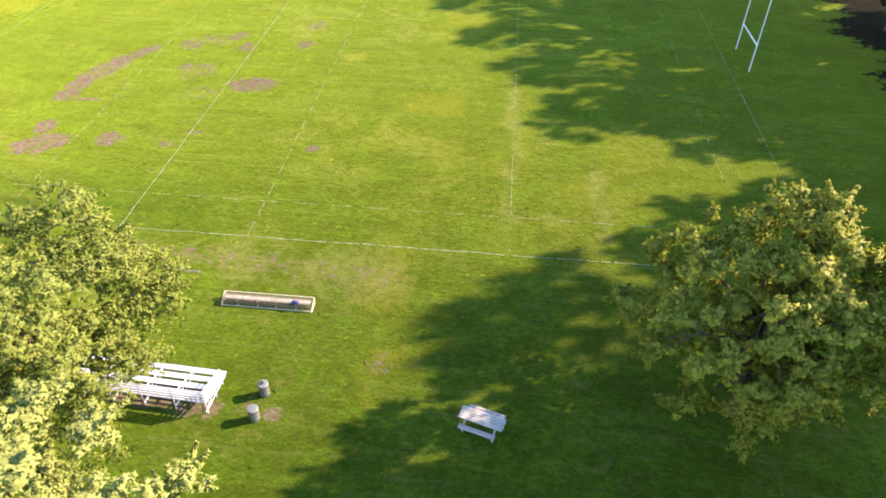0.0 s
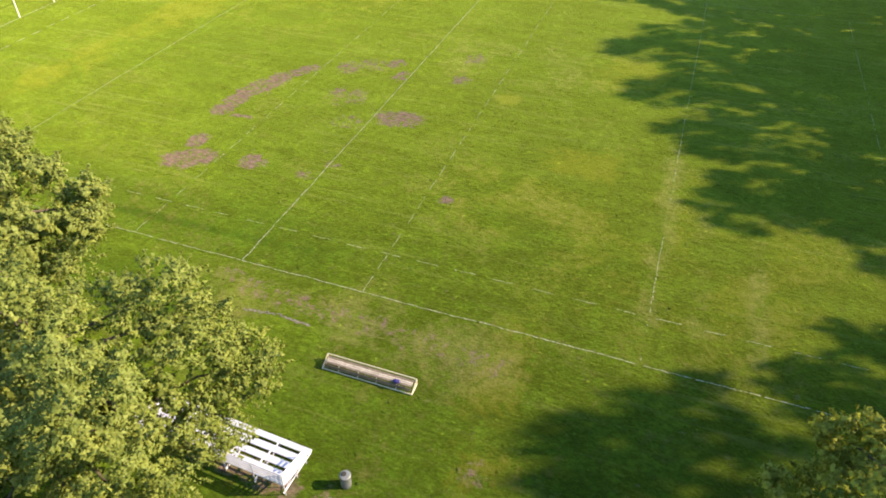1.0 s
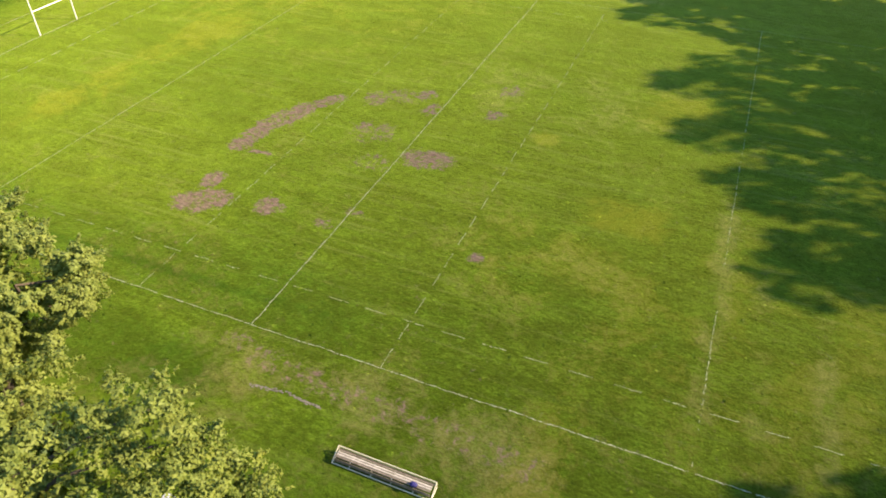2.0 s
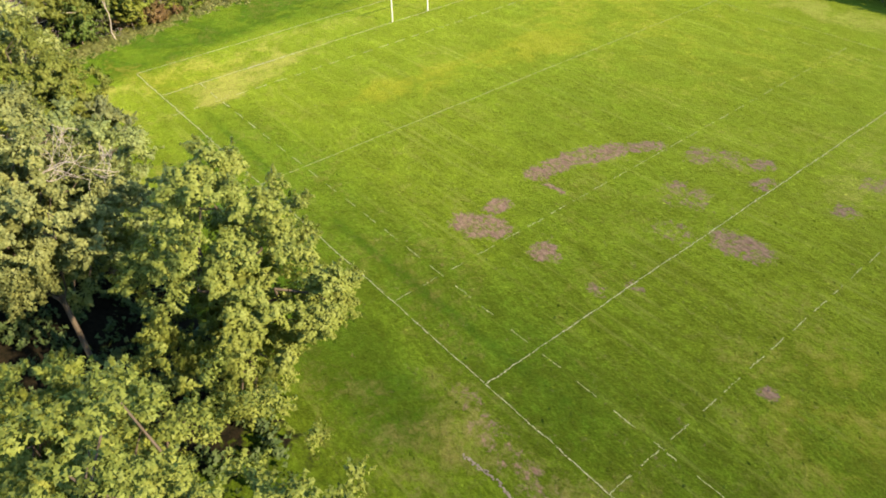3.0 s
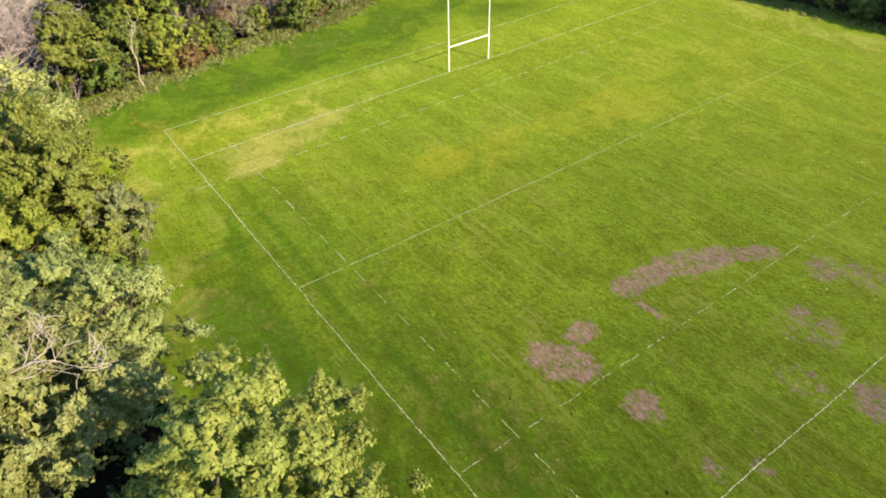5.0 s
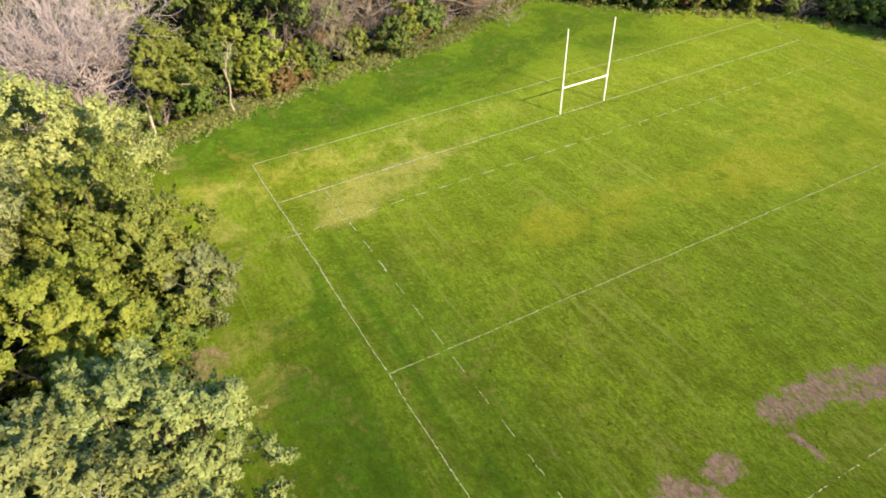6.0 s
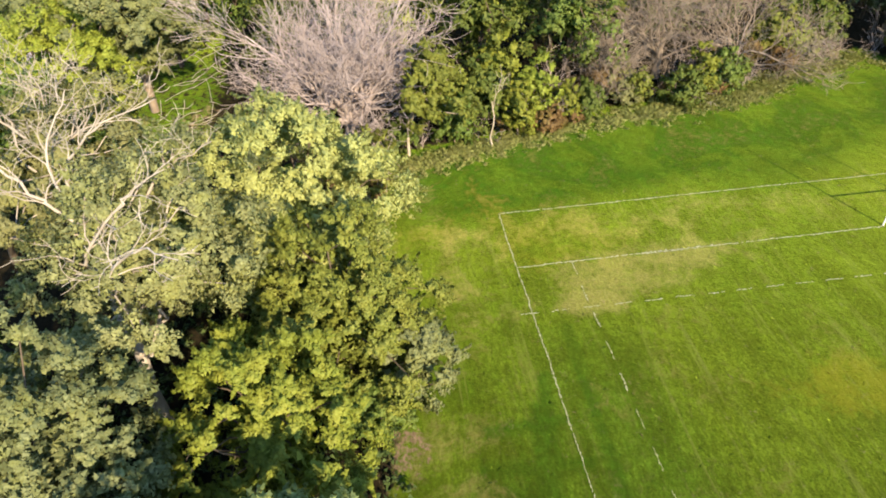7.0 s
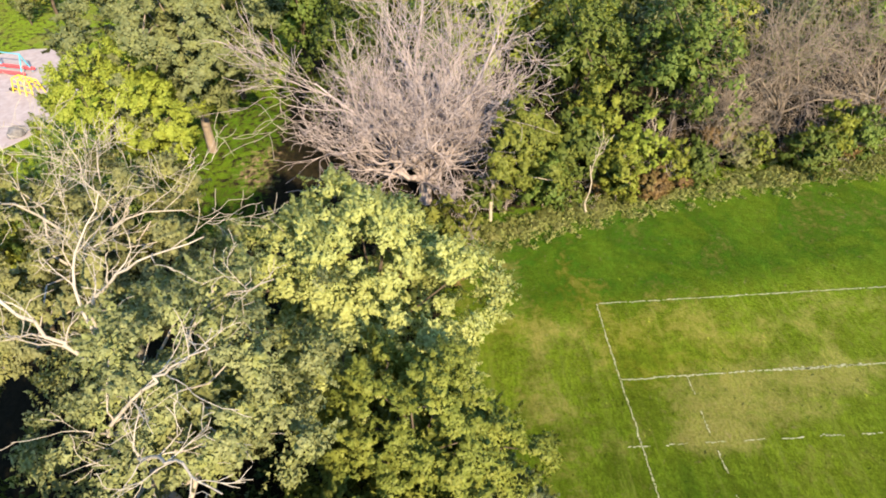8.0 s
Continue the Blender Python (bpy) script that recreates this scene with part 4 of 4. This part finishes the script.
SHRUBS = [
    shrub_thing("shrub", 41, L_GREEN, "green leafy shrub at the wood's edge", 2.0, 4.4, 3800, 0.21, 36),
    shrub_thing("shrub", 42, L_GREEN, "mid-green leafy shrub at the wood's edge", 2.2, 4.0, 3800, 0.21, 36),
    shrub_thing("shrub", 43, L_SAGE, "pale sage shrub at the wood's edge", 1.8, 3.2, 3500, 0.20, 32),
    shrub_thing("shrub", 44, L_RUST, "rusty brown shrub at the wood's edge", 1.5, 2.6, 3200, 0.19, 28),
    shrub_thing("shrub", 45, L_MOSS, "tall mossy green shrub at the wood's edge", 2.2, 6.5, 4400, 0.22, 42),
    shrub_thing("shrub", 48, L_LIME, "bright lime-green sapling at the wood's edge", 1.7, 6.2, 4200, 0.20, 40),
    shrub_thing("shrub", 49, L_HAZEL, "loose yellowish olive shrub at the wood's edge", 2.0, 5.4, 3600, 0.20, 34),
    brush_thing(46, "leafless greyish thicket at the wood's edge", 5.5, M_BRUSH),
    brush_thing(47, "leafless pinkish grey thicket at the wood's edge", 4.5, M_DEAD),
]
rng = np.random.default_rng(77)
rows = []
for (ax, ay), (bx, by) in zip(EDGE[4:], EDGE[5:]):
    span = math.hypot(bx - ax, by - ay)
    nx, ny = -(by - ay) / span, (bx - ax) / span
    for s in np.arange(0, span, 1.8):
        for deep in (0.6, 3.0, 5.6):
            if rng.random() < (0.74 if deep < 1 else 0.58):
                q, w = s + rng.normal() * 0.4, -(deep + rng.normal() * 0.5)
                x, y = ax + (bx - ax) * q / span - nx * w, ay + (by - ay) * q / span - ny * w
                rows.append((x, y, (0.5 + 0.3 * rng.random()) * (1 + 0.16 * deep), int(rng.choice(9, p=(0.13, 0.11, 0.11, 0.13, 0.10, 0.09, 0.10, 0.11, 0.12)))))
rows = [(x, y, s, k) for x, y, s, k in rows if in_woods(np.array([x]), np.array([y]))[0] > 0.05 and not (-64 < x < -12 and y > -9.6)]
rows += [(-75.5, 20.5, 1.25, 7), (-76.8, 24.0, 1.35, 8), (-78.0, 27.5, 1.4, 7), (-79.5, 30.5, 1.3, 8), (-74.6, 13.5, 1.2, 7), (-72.0, 4.0, 1.1, 8), (-74.5, 8.0, 1.1, 7), (-70.2, 4.4, 0.95, 5), (-70.8, 7.4, 0.9, 3), (-72.6, 12.0, 0.85, 0), (-74.2, 24.5, 1.0, 5), (-73.4, 22.4, 0.95, 0), (-71.6, 5.6, 0.6, 3), (-71.2, 8.4, 0.7, 3), (-72.0, 10.4, 0.65, 3), (-71.9, 9.2, 0.75, 8)]
for (ax, ay), (bx, by) in zip(EDGE[11:], EDGE[12:] + [(4.0, 81.0)]):
    span = math.hypot(bx - ax, by - ay)
    for s in np.arange(0, span, 4.6):
        for deep in (1.2, 4.0):
            f = (s + rng.normal() * 0.5) / span
            rows.append((ax + (bx - ax) * f - (by - ay) / span * deep, ay + (by - ay) * f + (bx - ax) / span * deep, 0.55 + 0.5 * rng.random() + 0.08 * deep, int(rng.choice(9, p=(0.28, 0.24, 0.05, 0.08, 0.18, 0.05, 0.04, 0.05, 0.03)))))
rows = [(x, y, s * (0.75 if k in (4, 7, 8) else 1.0), k) for x, y, s, k in rows]
scatter(SHRUBS, rows, 78)

FILL = [
    tree("wood_tree", 0, 0, 15.0, 4.4, 2.0, L_OLIVE, 51, "olive-green tree inside the wood", 5600, 0.28, 70, 1.25, group="trees of the wood"),
    tree("wood_tree", 0, 0, 17.0, 4.8, 3.0, L_GREEN, 52, "mid-green tree inside the wood", 5600, 0.28, 70, 1.3, group="trees of the wood"),
    tree("wood_tree", 0, 0, 14.0, 4.2, 1.5, L_GREEN, 53, "mid-green tree inside the wood", 5600, 0.28, 70, 1.25, group="trees of the wood"),
    tree("wood_tree", 0, 0, 13.0, 4.0, 2.0, L_GREY, 54, "grey-green tree inside the wood", 5200, 0.28, 66, 1.2, group="trees of the wood"),
]
rows = []
for x in np.arange(-108, -8, 7.2):
    for y in np.arange(-46, 96, 7.2):
        px, py = x + rng.normal() * 1.3, y + rng.normal() * 1.3
        deep = in_woods(np.array([px + 2.5, px, px]), np.array([py, py - 3.5, py]))
        if px < -72 and py > -22 and deep.min() > 0.9 and py < 75 and (px + 70) ** 2 + (py + 10) ** 2 > 170 and not (px > -86 and 17 < py < 37):
            rows.append((px, py, 0.7 + 0.35 * rng.random(), int(rng.choice(4, p=(0.32, 0.38, 0.12, 0.18)))))
        elif px > -72 and py > 55 and deep.min() > 0.9:
            rows.append((px, py, 0.8 + 0.35 * rng.random(), int(rng.choice(4, p=(0.3, 0.2, 0.4, 0.1)))))
        elif -62 < px < -14 and -42 < py < -31 and (px + 49) ** 2 + (py + 30) ** 2 > 60 and (px + 44) ** 2 + (py + 34) ** 2 > 70:
            rows.append((px, py, 0.8 + 0.3 * rng.random(), int(rng.choice(4, p=(0.3, 0.3, 0.2, 0.2)))))
        elif px < -92 and -44 < py < -24 and (px + 97) ** 2 + (py + 62) ** 2 > 500:
            rows.append((px, py, 0.9 + 0.3 * rng.random(), int(rng.choice(3))))
for (ax, ay), (bx, by) in zip(EDGE[11:], EDGE[12:] + [(4.0, 81.0)]):
    for f in (0.2, 0.7):
        rows.append((ax + (bx - ax) * f - 3, ay + (by - ay) * f + 6, 0.75 + 0.3 * rng.random(), int(rng.choice(3))))
# added out of view on the sunny side, to shade the gap's floor
rows += [(-35, -31.5, 0.95, 1), (-38, -36, 0.9, 0), (-31.5, -29, 0.75, 3)]
rows += [(-127, -70, 0.9, 1), (-124, -64, 0.8, 0), (-129, -76, 1.0, 1), (-130, -62, 1.1, 1), (-131, -70, 1.2, 0), (-126, -50, 1.0, 2), (-122, -78, 1.0, 1), (-134, -56, 1.1, 1), (-121, -66.5, 0.45, 3)]
scatter(FILL, rows, 79)

SHADE = [
    tree("shade_tree", 0, 0, 26.0, 7.6, 3.0, L_DARK, 61, "tall dark tree at the shaded end of the pitch", 9000, 0.52, 130, 1.6, group="tall trees at the shaded end"),
    tree("shade_tree", 0, 0, 22.0, 6.4, 2.5, L_GREEN, 62, "tall green tree at the shaded end of the pitch", 8200, 0.52, 120, 1.5, group="tall trees at the shaded end"),
]
# the last five are unseen trees, added only to close gaps in the shade
rows = [(73, 9.7, 1.17, 0), (64.5, -7.4, 1.08, 1), (62, -17, 0.75, 1), (78, 29, 0.95, 1), (72, 34.5, 1.13, 1), (72, 46, 1.05, 0), (71, 57, 1.14, 0), (69, 68, 1.18, 0), (62, 78, 1.1, 1), (52, 82, 0.95, 0), (40, 84, 0.8, 1), (80, 3, 1.1, 0), (84, 40, 1.1, 0), (82, 52, 1.1, 1), (80, 64, 1.1, 0), (68, 86, 1.1, 1), (88, 22, 1.0, 0), (92, 33, 1.1, 1), (94, 50, 1.1, 0), (78, 18, 0.7, 1), (62, 8, 0.62, 1)]
scatter(SHADE, rows, 80)

# fallen and leaning pale stems at the wood's edge
for x, y, dx, dy, h, r in ((-76.4, 9.1, 0.3, -0.2, 4.8, 0.09), (-76.6, 13.6, -0.6, 3.2, 6.4, 0.12), (-68.8, 1.6, 0.2, -0.2, 5.0, 0.09)):
    rng = np.random.default_rng(int(abs(x * 10)))
    ob = thing("slender_tree", x, y, "thin whitish bare stem standing at the wood's edge", "tree", "pale stems at the wood's edge")
    part("stem", tubes("stem", bent(rng, (0, 0, -0.1), (dx, dy, h), r, r * 0.5, 5, 0.03), M_BIRCH, 6), ob)
    part("branch", tubes("twigs", sprout(rng, (dx * 0.8, dy * 0.8, h * 0.8), (dx, dy, h), 2.5, r * 0.5, 2, [], 0.6, 3, 0.02), M_BIRCH, 4), ob)


# ---- rough verge ----
def verge():
    rng = np.random.default_rng(90)
    spots = []
    for (ax, ay), (bx, by) in zip(EDGE[5:], EDGE[6:]):
        span = math.hypot(bx - ax, by - ay)
        for s in np.arange(0, span, 0.35):
            x, y = ax + (bx - ax) * s / span, ay + (by - ay) * s / span
            for k in range(int((18 if ay < 45 else 6) * rng.random())):
                out = rng.normal() * 1.0
                spots.append((x + out - 0.4, y + rng.normal() * 0.8, 0.02 + 0.10 * max(0.0, 1.2 - out) * rng.random(), 0.3 + 0.4 * rng.random()))
    me = leaves("verge_weeds", spots, 110000, 0.075, L_WEED, rng, 0.0, 0.55, 4.0, round_by=0.1)
    return tagged(new("verge_weeds", me), "tall yellowish weeds and grass along the wood's edge", "weeds", kind="stuff")


verge()


def undergrowth():
    rng = np.random.default_rng(91)
    spots = []
    while len(spots) < 900:
        x, y = -66 + 68 * rng.random(), -30 + 22 * rng.random()
        if in_woods(np.array([x]), np.array([y]))[0] > 0.2:
            spots.append((x, y, 0.3 + 0.4 * rng.random(), 0.4 + 0.6 * rng.random()))
    # dark leaves chosen to deepen the shade in the gaps between trees
    me = leaves("undergrowth", spots, 30000, 0.22, L_DARK, rng, 0.0, 0.9, 1.6)
    return tagged(new("undergrowth", me), "low dark undergrowth beneath the trees", "undergrowth", kind="stuff")


undergrowth()


# ---- playground beyond the wood ----
def play_area():
    bm = bmesh.new()
    pts = []
    for k in range(48):
        a = 2 * math.pi * k / 48
        w = 1 + 0.05 * math.sin(3 * a + 1) + 0.03 * math.sin(7 * a)
        pts.append(bm.verts.new((-96 + 16 * w * math.cos(a), -64.5 + 13.5 * w * math.sin(a), 0.05)))
    top = bm.faces.new(pts)
    low = bmesh.ops.extrude_face_region(bm, geom=[top])["geom"]
    bmesh.ops.translate(bm, vec=(0, 0, -0.15), verts=[v for v in low if isinstance(v, bmesh.types.BMVert)])
    bmesh.ops.recalc_face_normals(bm, faces=bm.faces)
    me = bpy.data.meshes.new("pavement")
    bm.to_mesh(me)
    bm.free()
    me.materials.append(M_PAVE)
    return tagged(new("pavement", me), "pale pinkish paved play area", "pavement", kind="structure")


play_area()


def climbing_frame(x, y):
    """A low, wide frame of bent tubes with a hooped top."""
    ob = thing("climbing_frame", x, y, "yellow tubular climbing frame on the play area", "climbing frame", z=0.05, turn=60)
    for sx in (-1.8, -0.6, 0.6, 1.8):
        for sy in (-0.8, 0.8):
            part("post", rod(bmesh.new(), (sx, sy, 0), (sx * 0.85, sy * 0.6, 1.7), 0.07, 8), ob, mat=M_YELLOW)
        part("hoop", rod(bmesh.new(), (sx * 0.85, -0.48, 1.7), (sx * 0.85, 0.48, 1.7), 0.06, 8), ob, mat=M_YELLOW)
    for z in (0.5, 1.1, 1.7):
        f = 1 - 0.15 * z / 1.7
        for sy in (-0.8, 0.8):
            q = sy * (1 - 0.4 * z / 1.7)
            part("rung", rod(bmesh.new(), (-1.8 * f, q, z), (1.8 * f, q, z), 0.055, 6), ob, mat=M_YELLOW)
    part("foot_pad", box(bmesh.new(), -2.3, -0.4, 0.14, 0.8, 0.6, 0.28, 0.05), ob, "dark rubber block", M_DARK)
    return ob


climbing_frame(-98.6, -57.6)


def play_beams(x, y):
    ob = thing("play_unit", x, y, "blue and red play unit with long beams", "play equipment", z=0.05, turn=70)
    for sx in (-2.2, 2.2):
        part("post", rod(bmesh.new(), (sx, 0.9, 0), (sx, 0.0, 2.6), 0.08, 8), ob, "blue post", M_TEAL)
        part("post", rod(bmesh.new(), (sx, -0.9, 0), (sx, 0.0, 2.6), 0.08, 8), ob, "blue post", M_TEAL)
    part("top_beam", rod(bmesh.new(), (-2.3, 0, 2.6), (2.3, 0, 2.6), 0.06, 8), ob, "blue beam", M_TEAL)
    for y0, z in ((0.8, 0.45), (-0.8, 0.45)):
        part("low_beam", box(bmesh.new(), 0, y0, z, 5.4, 0.35, 0.30, 0.04), ob, "red beam", M_RED)
    return ob


play_beams(-104.5, -62.0)


def boulder(x, y, r, seed):
    bm = bmesh.new()
    bmesh.ops.create_icosphere(bm, subdivisions=3, radius=r)
    for v in bm.verts:
        v.co *= 1 + 0.3 * noise.noise(v.co / r * 1.4 + Vector((seed, 0, 0)))
        v.co.z = v.co.z * 0.65 + r * 0.4
    me = bpy.data.meshes.new("boulder")
    bm.to_mesh(me)
    bm.free()
    me.materials.append(M_STONE)
    ob = new("boulder", me)
    ob.location = (x, y, 0.0)
    return tagged(ob, "grey boulder at the rim of the play area", "boulder")


boulder(-88.3, -54.6, 0.95, 3)


# ---- grass blades ----
def grass_tufts():
    """Low uneven tufts of grass over the field, thinner where it is worn."""
    rng = np.random.default_rng(95)
    n = 170000
    x, y = -70 + 132 * rng.random(n), -24 + 92 * rng.random(n)
    state = wear(x, y)
    thick = np.array([noise.noise(Vector((a * 0.35, b * 0.35, 3))) + 0.6 * noise.noise(Vector((a * 1.3, b * 1.3, 9))) for a, b in zip(x, y)])
    fade = np.clip((66 - y) / 22, 0, 1) * np.clip((60 - x) / 14, 0, 1) * np.clip((x + 69) / 8, 0, 1)
    keep = (state["litter"] < 0.2) & (fade > rng.random(n)) & (thick > -0.35 + 0.9 * (rng.random(n) - 0.5))
    x, y = x[keep], y[keep]
    n = len(x)
    wide = 0.10 + 0.15 * rng.random(n)
    tall = wide * (0.07 + 0.16 * rng.random(n)) * (1 + 0.5 * np.clip(thick[keep], -0.5, 0.9)) * np.where(state["soil"][keep] > 0.3, 0.6, 1.0)
    turn, long = rng.random(n) * 6.283, 1 + 0.35 * rng.random(n)
    foot = []
    for k in range(3):
        a = 2.0944 * k + rng.normal(size=n) * 0.3
        u, v = np.cos(a) * wide * long, np.sin(a) * wide / long
        foot.append(np.stack([x + u * np.cos(turn) - v * np.sin(turn), y + u * np.sin(turn) + v * np.cos(turn), np.full(n, -0.003)], 1))
    tip = np.stack([x + wide * 0.2 * (rng.random(n) - 0.5), y + wide * 0.2 * (rng.random(n) - 0.5), tall], 1)
    v = np.concatenate([*foot, tip])
    i = np.arange(n)
    faces = np.concatenate([np.stack([i + k * n, i + (k + 1) % 3 * n, i + 3 * n], 1) for k in range(3)])
    me = fill("grass_tufts", v, faces, M_GROUND, True)
    for name, values in wear(v[:, 0], v[:, 1]).items():
        me.attributes.new(name, "FLOAT", "POINT").data.foreach_set("value", values)
    return tagged(new("grass_tufts", me), "uneven tufts of grass over the field", "grass", kind="stuff")


grass_tufts()
